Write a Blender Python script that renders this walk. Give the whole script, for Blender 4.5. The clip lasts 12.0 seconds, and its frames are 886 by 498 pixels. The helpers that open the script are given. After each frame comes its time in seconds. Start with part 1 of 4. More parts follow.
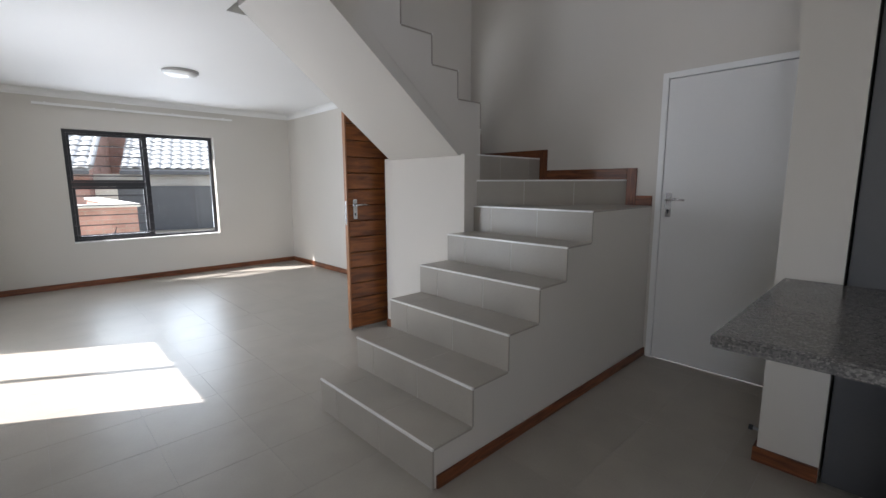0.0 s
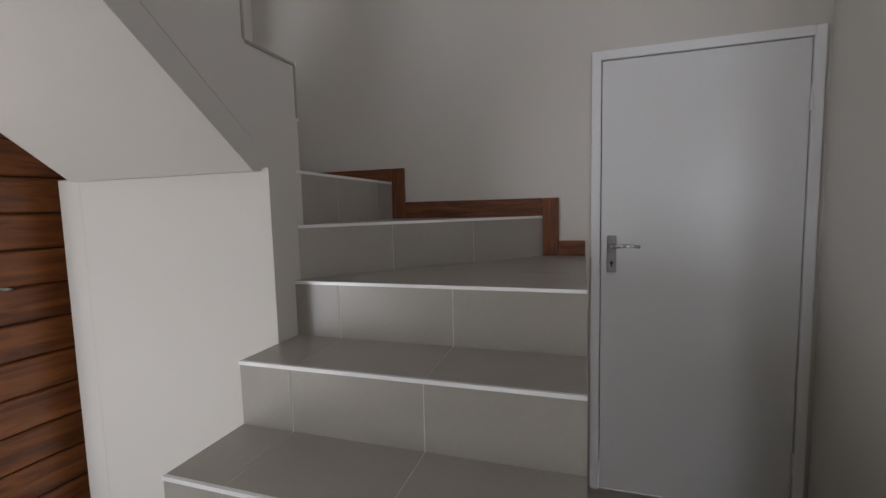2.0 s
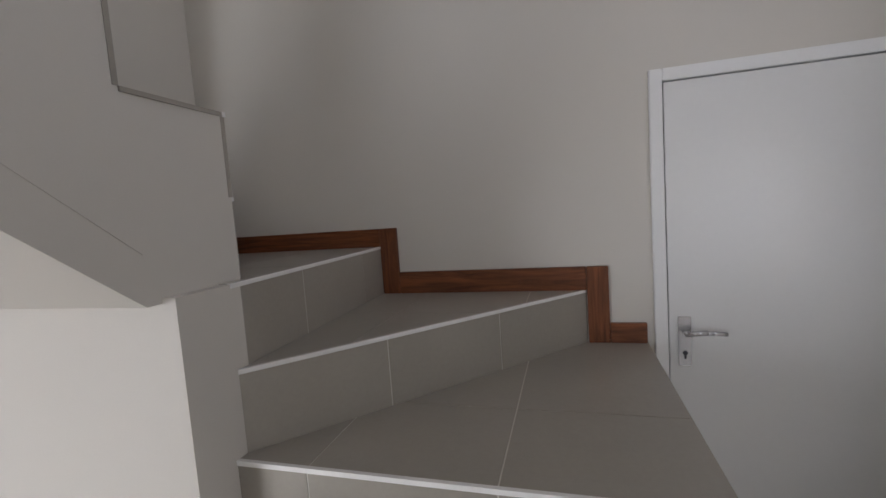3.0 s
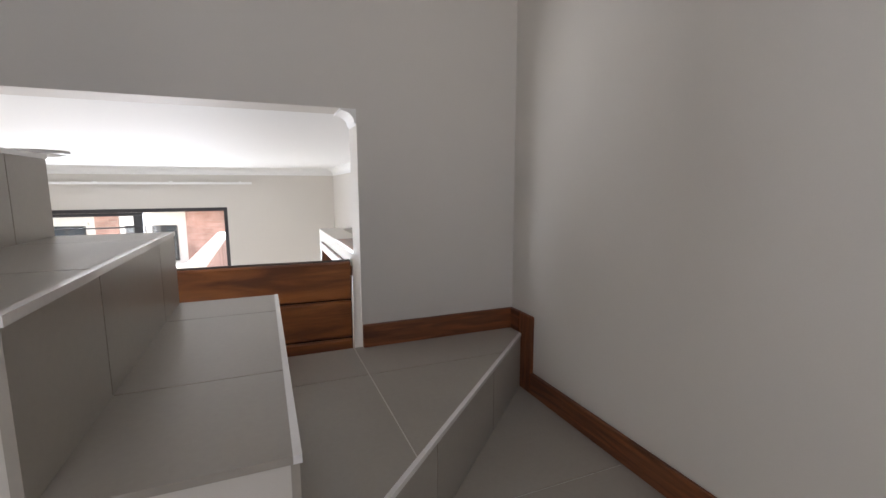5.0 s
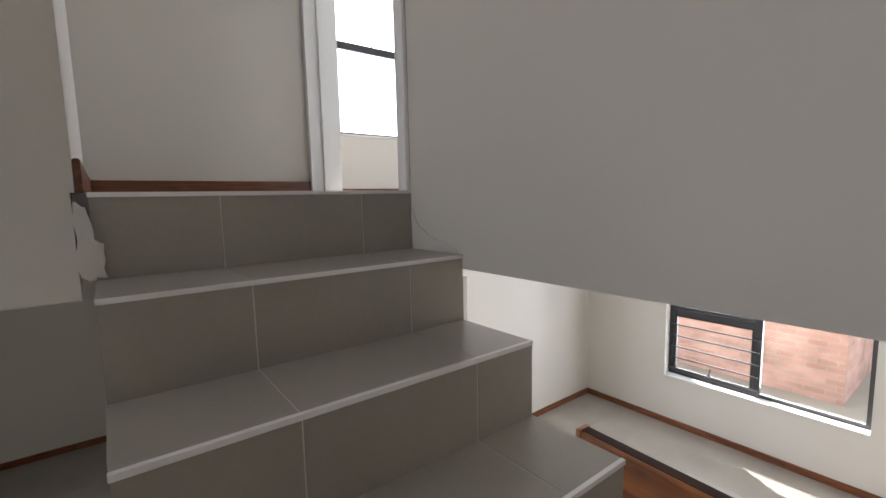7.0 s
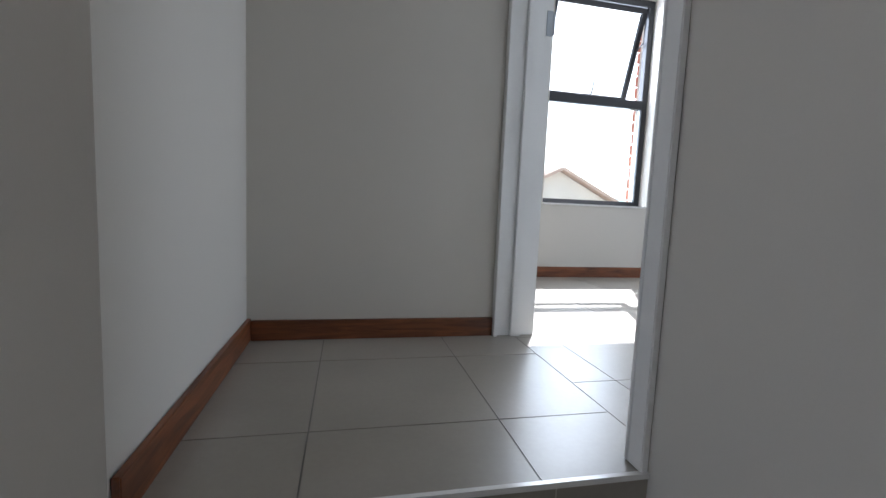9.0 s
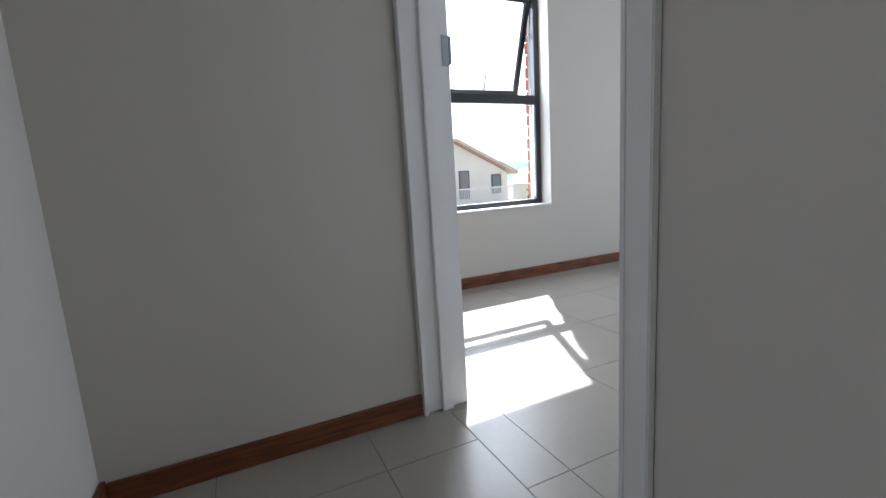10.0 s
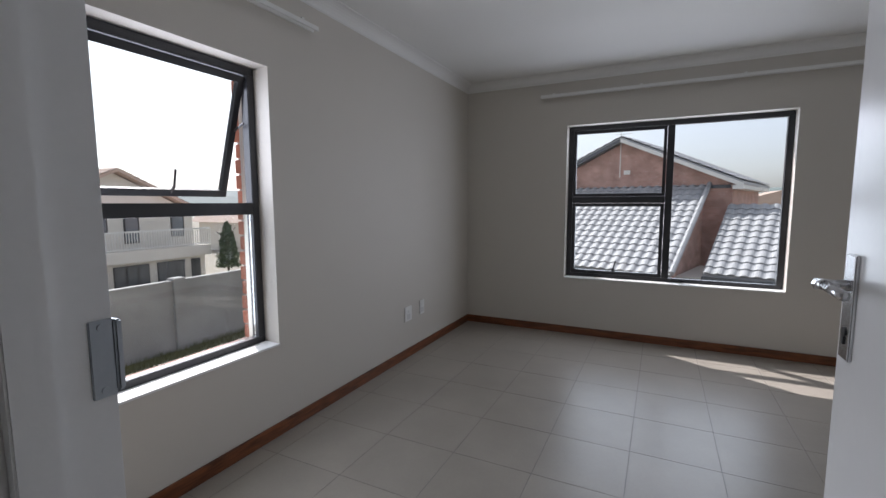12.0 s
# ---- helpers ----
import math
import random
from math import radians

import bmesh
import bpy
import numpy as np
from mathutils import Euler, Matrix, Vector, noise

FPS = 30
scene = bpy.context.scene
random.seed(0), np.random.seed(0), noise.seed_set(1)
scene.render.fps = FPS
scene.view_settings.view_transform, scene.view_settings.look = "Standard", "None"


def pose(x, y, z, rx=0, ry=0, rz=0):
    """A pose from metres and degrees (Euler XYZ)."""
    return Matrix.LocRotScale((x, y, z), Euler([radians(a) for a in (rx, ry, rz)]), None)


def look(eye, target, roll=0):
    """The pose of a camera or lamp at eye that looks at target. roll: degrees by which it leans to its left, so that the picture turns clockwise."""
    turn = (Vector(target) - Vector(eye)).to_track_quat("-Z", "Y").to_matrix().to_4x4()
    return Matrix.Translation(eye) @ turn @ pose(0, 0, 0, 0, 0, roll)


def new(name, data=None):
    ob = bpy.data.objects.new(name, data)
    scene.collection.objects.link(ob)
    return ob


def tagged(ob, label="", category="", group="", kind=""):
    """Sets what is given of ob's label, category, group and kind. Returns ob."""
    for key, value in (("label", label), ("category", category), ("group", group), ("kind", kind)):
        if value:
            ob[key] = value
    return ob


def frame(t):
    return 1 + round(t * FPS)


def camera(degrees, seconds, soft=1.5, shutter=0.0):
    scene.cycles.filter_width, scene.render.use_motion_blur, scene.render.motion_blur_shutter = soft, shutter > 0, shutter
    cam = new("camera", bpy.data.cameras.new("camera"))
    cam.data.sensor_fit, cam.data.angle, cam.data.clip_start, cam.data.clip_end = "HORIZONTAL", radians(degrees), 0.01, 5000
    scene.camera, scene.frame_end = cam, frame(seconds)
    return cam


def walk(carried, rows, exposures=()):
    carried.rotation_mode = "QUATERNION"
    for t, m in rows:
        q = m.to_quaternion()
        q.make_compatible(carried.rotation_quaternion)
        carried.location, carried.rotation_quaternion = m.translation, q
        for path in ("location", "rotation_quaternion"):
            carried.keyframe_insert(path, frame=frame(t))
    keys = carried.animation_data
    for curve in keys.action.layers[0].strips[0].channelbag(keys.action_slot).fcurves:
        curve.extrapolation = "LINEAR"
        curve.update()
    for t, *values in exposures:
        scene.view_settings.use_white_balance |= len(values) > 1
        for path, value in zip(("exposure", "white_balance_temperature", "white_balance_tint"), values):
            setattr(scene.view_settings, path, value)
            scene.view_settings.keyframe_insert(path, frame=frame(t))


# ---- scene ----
cam = camera(90.6, 12.0)
PATH = [
    (0, (2.227, -1.146, 1.303), (0.796, 0.22, 1.009), -0.2),
    (0.5, (1.849, -0.918, 1.309), (0.528, 0.562, 1.057), -0.8),
    (1, (1.471, -0.624, 1.309), (0.38, 1.037, 1.08), -0.3),
    (1.5, (1.182, -0.334, 1.341), (0.471, 1.523, 1.13), -2.9),
    (2, (0.947, 0.031, 1.376), (0.337, 1.927, 1.193), -1.4),
    (2.5, (0.772, 0.335, 1.493), (0.289, 2.268, 1.32), -2.3),
    (2.7, (0.743, 0.427, 1.55), (0.238, 2.354, 1.378), -3.0),
    (4.3, (0.583, 1.153, 2.039), (-0.734, 2.632, 1.76), -1.0),
    (4.5, (0.568, 1.24, 2.075), (-0.973, 2.483, 1.79), 0.2),
    (5, (0.462, 1.382, 2.2), (-1.372, 2.132, 1.926), -0.2),
    (5.2, (0.402, 1.445, 2.245), (-1.487, 2.053, 1.992), -0.9),
    (5.5, (0.346, 1.517, 2.309), (-1.619, 1.799, 2.067), -1.4),
    (6, (0.252, 1.645, 2.463), (-1.652, 1.095, 2.191), 1.7),
    (6.5, (0.102, 1.671, 2.516), (-1.579, 0.617, 2.268), 1.5),
    (7, (-0.055, 1.614, 2.629), (-1.262, 0.036, 2.404), -1.3),
    (7.3, (-0.133, 1.584, 2.713), (-0.967, -0.22, 2.488), 0.4),
    (7.5, (-0.191, 1.546, 2.804), (-0.74, -0.356, 2.518), 1.0),
    (7.7, (-0.244, 1.5, 2.866), (-0.666, -0.435, 2.584), 0.0),
    (9.3, (-0.36, 0.965, 3.185), (-0.8, -0.99, 2.99), 2.6),
    (9.5, (-0.399, 0.922, 3.236), (-0.86, -1.014, 3.037), 1.6),
    (10, (-0.379, 0.781, 3.395), (-1.212, -1.008, 3.073), -3.5),
    (10.3, (-0.401, 0.707, 3.464), (-1.33, -1.035, 3.143), -2.0),
    (10.5, (-0.441, 0.613, 3.51), (-1.448, -1.086, 3.199), -1.1),
    (11, (-0.510, 0.421, 3.665), (-1.827, -1.065, 3.418), 1.0),
    (11.2, (-0.530, 0.366, 3.740), (-1.972, -1.002, 3.514), -0.4),
    (11.5, (-0.570, 0.348, 3.813), (-2.155, -0.853, 3.592), -1.3),
    (12, (-0.742, 0.1, 3.918), (-2.524, -0.783, 3.71), -0.2),
]
walk(cam, [(t, look(eye, target, roll)) for t, eye, target, roll in PATH],
     exposures=[(0.0, 1.62, 6150, 16), (0.5, 1.5, 6150, 16), (1.5, 1.62, 6300, 18), (2.5, 1.76, 6350, 18), (4.5, 2.6, 6350, 18), (5.5, 2.25, 6600, 20), (6.0, 2.32, 6700, 21), (6.5, 2.15, 6650, 20), (7.5, 2.3, 6250, 15), (9.5, 1.45, 5800, 14), (10.5, 1.35, 6000, 16), (11.5, 0.65, 6150, 18), (12.0, 0.38, 6150, 19)])

# ---- light ----
SUN_AZ = Vector((0.50, 0.866, 0)).normalized()      # the way sunlight travels over the ground
SUN_EL = radians(45.3)
world = bpy.data.worlds.new("world")
scene.world = world
world.use_nodes = True
wn = world.node_tree.nodes
sky = wn.new("ShaderNodeTexSky")
sky.sky_type = "NISHITA"
sky.sun_disc = False
sky.sun_elevation = SUN_EL
sky.sun_rotation = math.atan2(-SUN_AZ.x, -SUN_AZ.y)
sky.air_density, sky.dust_density, sky.ozone_density = 1.0, 2.2, 1.0
wn["Background"].inputs["Strength"].default_value = 0.15
haze = wn.new("ShaderNodeHueSaturation")          # thin high haze takes the blue out of the sky
haze.inputs["Saturation"].default_value = 0.35
world.node_tree.links.new(sky.outputs["Color"], haze.inputs["Color"])
world.node_tree.links.new(haze.outputs["Color"], wn["Background"].inputs["Color"])

sun_data = bpy.data.lights.new("sun", "SUN")
sun_data.energy, sun_data.angle, sun_data.color = 5.0, radians(0.5), (1.0, 0.95, 0.88)
sun = new("sun", sun_data)
travel = Vector((SUN_AZ.x * math.cos(SUN_EL), SUN_AZ.y * math.cos(SUN_EL), -math.sin(SUN_EL)))
sun.matrix_world = look(-40 * travel, (0, 0, 0))


def opening_light(name, eye, target, w, h, watts, colour=(0.87, 0.94, 1.0)):
    """An area lamp for the sky's light at an opening; the kitchen's are added fill."""
    d = bpy.data.lights.new(name, "AREA")
    d.shape, d.size, d.size_y, d.energy, d.color = "RECTANGLE", w, h, watts, colour
    ob = new(name, d)
    ob.matrix_world = look(eye, target)
    return ob


opening_light("skylight_living_window", (-5.17, 0.15, 1.29), (0, 0.15, 1.0), 1.6, 1.3, 15)
opening_light("skylight_sliding_door", (-2.08, -1.915, 1.0), (-2.08, 3, 0.7), 1.5, 1.8, 18.5)
opening_light("skylight_bedroom_south", (-1.99, -1.935, 3.9), (-1.99, 3, 3.2), 0.75, 1.4, 10.5)
opening_light("skylight_bedroom_west", (-5.17, 0.14, 3.94), (0, 0.14, 3.4), 1.6, 1.35, 18)
# added fill from assumed kitchen windows, never in view
opening_light("fill_kitchen_south", (3.35, -4.45 - 0.02, 1.4), (1.5, 0.5, 0.4), 1.2, 1.5, 6.3)
opening_light("fill_kitchen_east", (4.17, -2.0, 1.5), (0.8, -4.0, 0.5), 1.1, 1.1, 5)

# ---- materials ----


def mat(name, base, rough=0.6, metal=0.0, vary=0.08, scale=6.0, fine=120.0, bump=0.15, dist=0.001, piece=0.0, coat=0.0):
    """A painted or plain surface: large soft stains, fine grain, a little relief; piece varies it from object to object."""
    m = bpy.data.materials.new(name)
    m.use_nodes = True
    n, l = m.node_tree.nodes, m.node_tree.links
    b = n["Principled BSDF"]
    geo = n.new("ShaderNodeNewGeometry")
    big = n.new("ShaderNodeTexNoise")
    big.inputs["Scale"].default_value, big.inputs["Detail"].default_value = scale * 0.25, 6
    small = n.new("ShaderNodeTexNoise")
    small.inputs["Scale"].default_value, small.inputs["Detail"].default_value = fine, 3
    l.new(geo.outputs["Position"], big.inputs["Vector"])
    l.new(geo.outputs["Position"], small.inputs["Vector"])
    add = n.new("ShaderNodeMath")
    add.operation = "MULTIPLY_ADD"
    l.new(small.outputs["Fac"], add.inputs[0])
    add.inputs[1].default_value = 0.35
    l.new(big.outputs["Fac"], add.inputs[2])
    last = add.outputs[0]
    if piece:
        info = n.new("ShaderNodeObjectInfo")
        pa = n.new("ShaderNodeMath")
        pa.operation = "MULTIPLY_ADD"
        l.new(info.outputs["Random"], pa.inputs[0])
        pa.inputs[1].default_value = piece
        l.new(last, pa.inputs[2])
        last = pa.outputs[0]
    ramp = n.new("ShaderNodeMapRange")
    ramp.inputs["From Min"].default_value, ramp.inputs["From Max"].default_value = 0.35, 1.0 + piece * 0.6
    ramp.inputs["To Min"].default_value, ramp.inputs["To Max"].default_value = 1 - vary, 1 + vary
    l.new(last, ramp.inputs["Value"])
    mul = n.new("ShaderNodeVectorMath")
    mul.operation = "SCALE"
    mul.inputs[0].default_value = base
    l.new(ramp.outputs["Result"], mul.inputs["Scale"])
    l.new(mul.outputs["Vector"], b.inputs["Base Color"])
    rr = n.new("ShaderNodeMapRange")
    rr.inputs["To Min"].default_value, rr.inputs["To Max"].default_value = rough * 0.88, rough * 1.12
    l.new(big.outputs["Fac"], rr.inputs["Value"])
    l.new(rr.outputs["Result"], b.inputs["Roughness"])
    b.inputs["Metallic"].default_value = metal
    b.inputs["Coat Weight"].default_value = coat
    bp = n.new("ShaderNodeBump")
    bp.inputs["Strength"].default_value, bp.inputs["Distance"].default_value = bump, dist
    l.new(small.outputs["Fac"], bp.inputs["Height"])
    l.new(bp.outputs["Normal"], b.inputs["Normal"])
    return m


def wood(name, dark, light, along=1, stretch=14.0, scale=5.0, rough=0.4, coat=0.2, piece=1.0):
    """Stained timber, its grain drawn out along one axis of the object."""
    m = bpy.data.materials.new(name)
    m.use_nodes = True
    n, l = m.node_tree.nodes, m.node_tree.links
    b = n["Principled BSDF"]
    tc = n.new("ShaderNodeTexCoord")
    info = n.new("ShaderNodeObjectInfo")
    shift = n.new("ShaderNodeVectorMath")
    shift.operation = "MULTIPLY_ADD"
    l.new(info.outputs["Random"], shift.inputs[0])
    shift.inputs[1].default_value = (7.3 * piece, 3.1 * piece, 9.7 * piece)
    l.new(tc.outputs["Object"], shift.inputs[2])
    mp = n.new("ShaderNodeMapping")
    s = [stretch] * 3
    s[along] = 1.0
    mp.inputs["Scale"].default_value = s
    l.new(shift.outputs["Vector"], mp.inputs["Vector"])
    g = n.new("ShaderNodeTexNoise")
    g.inputs["Scale"].default_value, g.inputs["Detail"].default_value, g.inputs["Distortion"].default_value = scale, 8, 1.2
    l.new(mp.outputs["Vector"], g.inputs["Vector"])
    pores = n.new("ShaderNodeTexNoise")
    pores.inputs["Scale"].default_value, pores.inputs["Detail"].default_value = scale * 8, 4
    l.new(mp.outputs["Vector"], pores.inputs["Vector"])
    r = n.new("ShaderNodeValToRGB")
    r.color_ramp.elements[0].color, r.color_ramp.elements[0].position = (*dark, 1), 0.34
    r.color_ramp.elements[1].color, r.color_ramp.elements[1].position = (*light, 1), 0.68
    l.new(g.outputs["Fac"], r.inputs["Fac"])
    mx = n.new("ShaderNodeMix")
    mx.data_type, mx.blend_type = "RGBA", "MULTIPLY"
    mx.inputs["Factor"].default_value = 0.35
    l.new(r.outputs["Color"], mx.inputs["A"])
    l.new(pores.outputs["Fac"], mx.inputs["B"])
    l.new(mx.outputs["Result"], b.inputs["Base Color"])
    b.inputs["Roughness"].default_value = rough
    b.inputs["Coat Weight"].default_value = coat
    b.inputs["Coat Roughness"].default_value = 0.25
    bp = n.new("ShaderNodeBump")
    bp.inputs["Strength"].default_value, bp.inputs["Distance"].default_value = 0.25, 0.001
    l.new(g.outputs["Fac"], bp.inputs["Height"])
    l.new(bp.outputs["Normal"], b.inputs["Normal"])
    return m


def granite(name):
    m = bpy.data.materials.new(name)
    m.use_nodes = True
    n, l = m.node_tree.nodes, m.node_tree.links
    b = n["Principled BSDF"]
    geo = n.new("ShaderNodeNewGeometry")
    v = n.new("ShaderNodeTexVoronoi")
    v.inputs["Scale"].default_value = 190
    l.new(geo.outputs["Position"], v.inputs["Vector"])
    r = n.new("ShaderNodeValToRGB")
    r.color_ramp.interpolation = "CONSTANT"
    e = r.color_ramp.elements
    e[0].color, e[0].position = (0.09, 0.088, 0.085, 1), 0.0
    e[1].color, e[1].position = (0.13, 0.126, 0.12, 1), 0.25
    x = e.new(0.62)
    x.color = (0.155, 0.15, 0.143, 1)
    x = e.new(0.85)
    x.color = (0.21, 0.20, 0.19, 1)
    sep = n.new("ShaderNodeSeparateColor")
    l.new(v.outputs["Color"], sep.inputs["Color"])
    l.new(sep.outputs["Red"], r.inputs["Fac"])
    l.new(r.outputs["Color"], b.inputs["Base Color"])
    b.inputs["Roughness"].default_value = 0.22
    return m


def glass(name):
    m = bpy.data.materials.new(name)
    m.use_nodes = True
    n, l = m.node_tree.nodes, m.node_tree.links
    n.remove(n["Principled BSDF"])
    tr = n.new("ShaderNodeBsdfTransparent")
    tr.inputs["Color"].default_value = (0.93, 0.96, 0.95, 1)
    gl = n.new("ShaderNodeBsdfGlossy")
    gl.inputs["Roughness"].default_value = 0.02
    fr = n.new("ShaderNodeFresnel")
    fr.inputs["IOR"].default_value = 1.45
    mx = n.new("ShaderNodeMixShader")
    l.new(fr.outputs["Fac"], mx.inputs["Fac"])
    l.new(tr.outputs["BSDF"], mx.inputs[1])
    l.new(gl.outputs["BSDF"], mx.inputs[2])
    l.new(mx.outputs["Shader"], n["Material Output"].inputs["Surface"])
    return m


def brickwork(name):
    """Face brick seen from afar: courses, mortar, blotches."""
    m = bpy.data.materials.new(name)
    m.use_nodes = True
    n, l = m.node_tree.nodes, m.node_tree.links
    b = n["Principled BSDF"]
    tc = n.new("ShaderNodeTexCoord")
    sep = n.new("ShaderNodeSeparateXYZ")
    l.new(tc.outputs["Object"], sep.inputs["Vector"])
    add = n.new("ShaderNodeMath")
    l.new(sep.outputs["X"], add.inputs[0])
    l.new(sep.outputs["Y"], add.inputs[1])
    com = n.new("ShaderNodeCombineXYZ")
    l.new(add.outputs[0], com.inputs["X"])
    l.new(sep.outputs["Z"], com.inputs["Y"])
    t = n.new("ShaderNodeTexBrick")
    t.inputs["Scale"].default_value = 1.0
    t.inputs["Brick Width"].default_value, t.inputs["Row Height"].default_value, t.inputs["Mortar Size"].default_value = 0.23, 0.085, 0.006
    t.inputs["Color1"].default_value, t.inputs["Color2"].default_value = (0.52, 0.305, 0.26, 1), (0.42, 0.235, 0.195, 1)
    t.inputs["Mortar"].default_value = (0.40, 0.35, 0.30, 1)
    l.new(com.outputs["Vector"], t.inputs["Vector"])
    ns = n.new("ShaderNodeTexNoise")
    ns.inputs["Scale"].default_value, ns.inputs["Detail"].default_value = 2.2, 6
    l.new(tc.outputs["Object"], ns.inputs["Vector"])
    mx = n.new("ShaderNodeMix")
    mx.data_type, mx.blend_type = "RGBA", "OVERLAY"
    mx.inputs["Factor"].default_value = 0.6
    l.new(t.outputs["Color"], mx.inputs["A"])
    l.new(ns.outputs["Fac"], mx.inputs["B"])
    l.new(mx.outputs["Result"], b.inputs["Base Color"])
    b.inputs["Roughness"].default_value = 0.9
    return m


BRICKWORK = brickwork("face_brickwork")
PAINT = mat("cream_wall_paint", (0.60, 0.57, 0.518), 0.62, vary=0.035, scale=3, fine=260, bump=0.10)
CEIL = mat("white_ceiling_paint", (0.80, 0.80, 0.78), 0.7, vary=0.02, scale=3, fine=200, bump=0.08)
TILE = mat("grey_ceramic_tile", (0.325, 0.298, 0.256), 0.34, vary=0.12, scale=14, fine=90, bump=0.06, piece=0.12)
GROUT = mat("pale_grout", (0.34, 0.32, 0.296), 0.42, vary=0.1, scale=20)
CRACK = mat("hairline_joint", (0.56, 0.53, 0.48), 0.8)
GROUT_D = mat("grey_grout", (0.22, 0.21, 0.20), 0.85, vary=0.15, scale=20)
# near-white: the highlight on the tiled nosings, put into colour
NOSE = mat("nosing_highlight_white", (0.80, 0.79, 0.77), 0.16, vary=0.05, scale=20)
SKIRT = wood("stained_meranti", (0.10, 0.028, 0.009), (0.29, 0.095, 0.032), along=0, stretch=10, scale=4)
SKIRT_Y = wood("stained_meranti_y", (0.10, 0.028, 0.009), (0.29, 0.095, 0.032), along=1, stretch=10, scale=4)
SKIRT_Z = wood("stained_meranti_z", (0.10, 0.028, 0.009), (0.29, 0.095, 0.032), along=2, stretch=10, scale=4)
DOORWOOD = wood("varnished_door_boards", (0.17, 0.045, 0.010), (0.44, 0.145, 0.032), along=1, stretch=9, scale=2.2, rough=0.36, coat=0.35)
ALU = mat("charcoal_aluminium", (0.028, 0.029, 0.033), 0.38, 0.0, vary=0.1)
STEELBAR = mat("grey_bar_paint", (0.06, 0.06, 0.065), 0.4, 0.2)
# dark brown that paints the shadow between the door's boards
GAP_SHADE = mat("gap_shade_brown", (0.035, 0.012, 0.005), 0.8)
GLASS = glass("window_glass")
GLOSSW = mat("white_door_enamel", (0.74, 0.74, 0.73), 0.26, vary=0.03, scale=2, fine=60, bump=0.05)
FRAMEW = mat("white_frame_enamel", (0.80, 0.80, 0.79), 0.35, vary=0.04, scale=8)
STEEL = mat("dull_steel", (0.30, 0.32, 0.34), 0.3, 1.0, vary=0.1)
CHROME = mat("satin_chrome", (0.62, 0.62, 0.63), 0.25, 1.0, vary=0.05)
PLASTIC = mat("white_plastic", (0.78, 0.78, 0.76), 0.35, vary=0.02)
GRANITE = granite("speckled_granite")
# dark grey that paints in the shade under the counter and beside it
SHADE_GREY = mat("shade_grey_board", (0.085, 0.085, 0.088), 0.45, vary=0.1)
BRICK = mat("red_face_brick", (0.36, 0.14, 0.09), 0.85, vary=0.25, scale=18, fine=150, bump=0.5, piece=0.5)
MORTAR = mat("mortar", (0.42, 0.38, 0.34), 0.9, vary=0.15, scale=20)
PLASTER_G = mat("grey_plaster", (0.37, 0.362, 0.35), 0.85, vary=0.3, scale=4, fine=60, bump=0.4)
CREAM = mat("cream_plaster", (0.72, 0.68, 0.61), 0.85, vary=0.1, scale=3)
ROOF_G = mat("grey_roof_tile", (0.36, 0.365, 0.375), 0.6, vary=0.2, scale=8, piece=0.4)
ROOF_R = mat("terracotta_roof_tile", (0.52, 0.39, 0.32), 0.75, vary=0.2, scale=8, piece=0.4)
CHAR = mat("charcoal_paint", (0.10, 0.105, 0.115), 0.6, vary=0.15)
WHITEOUT = mat("white_exterior_paint", (0.74, 0.73, 0.70), 0.6, vary=0.08)
GRASS = mat("dry_grass", (0.15, 0.15, 0.06), 0.95, vary=0.45, scale=30, fine=60, bump=0.8, dist=0.02)
EARTH = mat("pale_ground", (0.30, 0.27, 0.22), 0.95, vary=0.25, scale=4, fine=30, bump=0.5, dist=0.02)
LEAF = mat("leaf_green", (0.05, 0.09, 0.03), 0.7, vary=0.4, scale=40)
BARK = mat("bark", (0.10, 0.075, 0.05), 0.9, vary=0.3, scale=20)
HILL = mat("far_hill", (0.16, 0.20, 0.19), 0.95, vary=0.25, scale=0.1)

# ---- mesh helpers ----


def box(bm, x0, x1, y0, y1, z0, z1):
    x0, x1, y0, y1, z0, z1 = min(x0, x1), max(x0, x1), min(y0, y1), max(y0, y1), min(z0, z1), max(z0, z1)
    v = [bm.verts.new((x, y, z)) for x in (x0, x1) for y in (y0, y1) for z in (z0, z1)]
    for f in ((0, 1, 3, 2), (4, 6, 7, 5), (0, 4, 5, 1), (2, 3, 7, 6), (0, 2, 6, 4), (1, 5, 7, 3)):
        bm.faces.new([v[i] for i in f])
    return bm


def prism(bm, pts, axis, a, b):
    """Extrude a polygon along an axis from a to b; pts lie in the other two axes, in order."""
    def p(u, v, w):
        return {"x": (w, u, v), "y": (u, w, v), "z": (u, v, w)}[axis]
    low = [bm.verts.new(p(u, v, a)) for u, v in pts]
    top = [bm.verts.new(p(u, v, b)) for u, v in pts]
    n = len(pts)
    bm.faces.new(low)
    bm.faces.new(top)
    for i in range(n):
        bm.faces.new((low[i], low[(i + 1) % n], top[(i + 1) % n], top[i]))
    return bm


def rod(bm, a, b, r, n=10):
    a, b = Vector(a), Vector(b)
    q = (b - a).to_track_quat("Z", "Y").to_matrix()
    rings = [[bm.verts.new(c + q @ Vector((r * math.cos(t), r * math.sin(t), 0))) for t in [2 * math.pi * i / n for i in range(n)]] for c in (a, b)]
    bm.faces.new(rings[0][::-1])
    bm.faces.new(rings[1])
    for i in range(n):
        bm.faces.new((rings[0][i], rings[0][(i + 1) % n], rings[1][(i + 1) % n], rings[1][i]))
    return bm


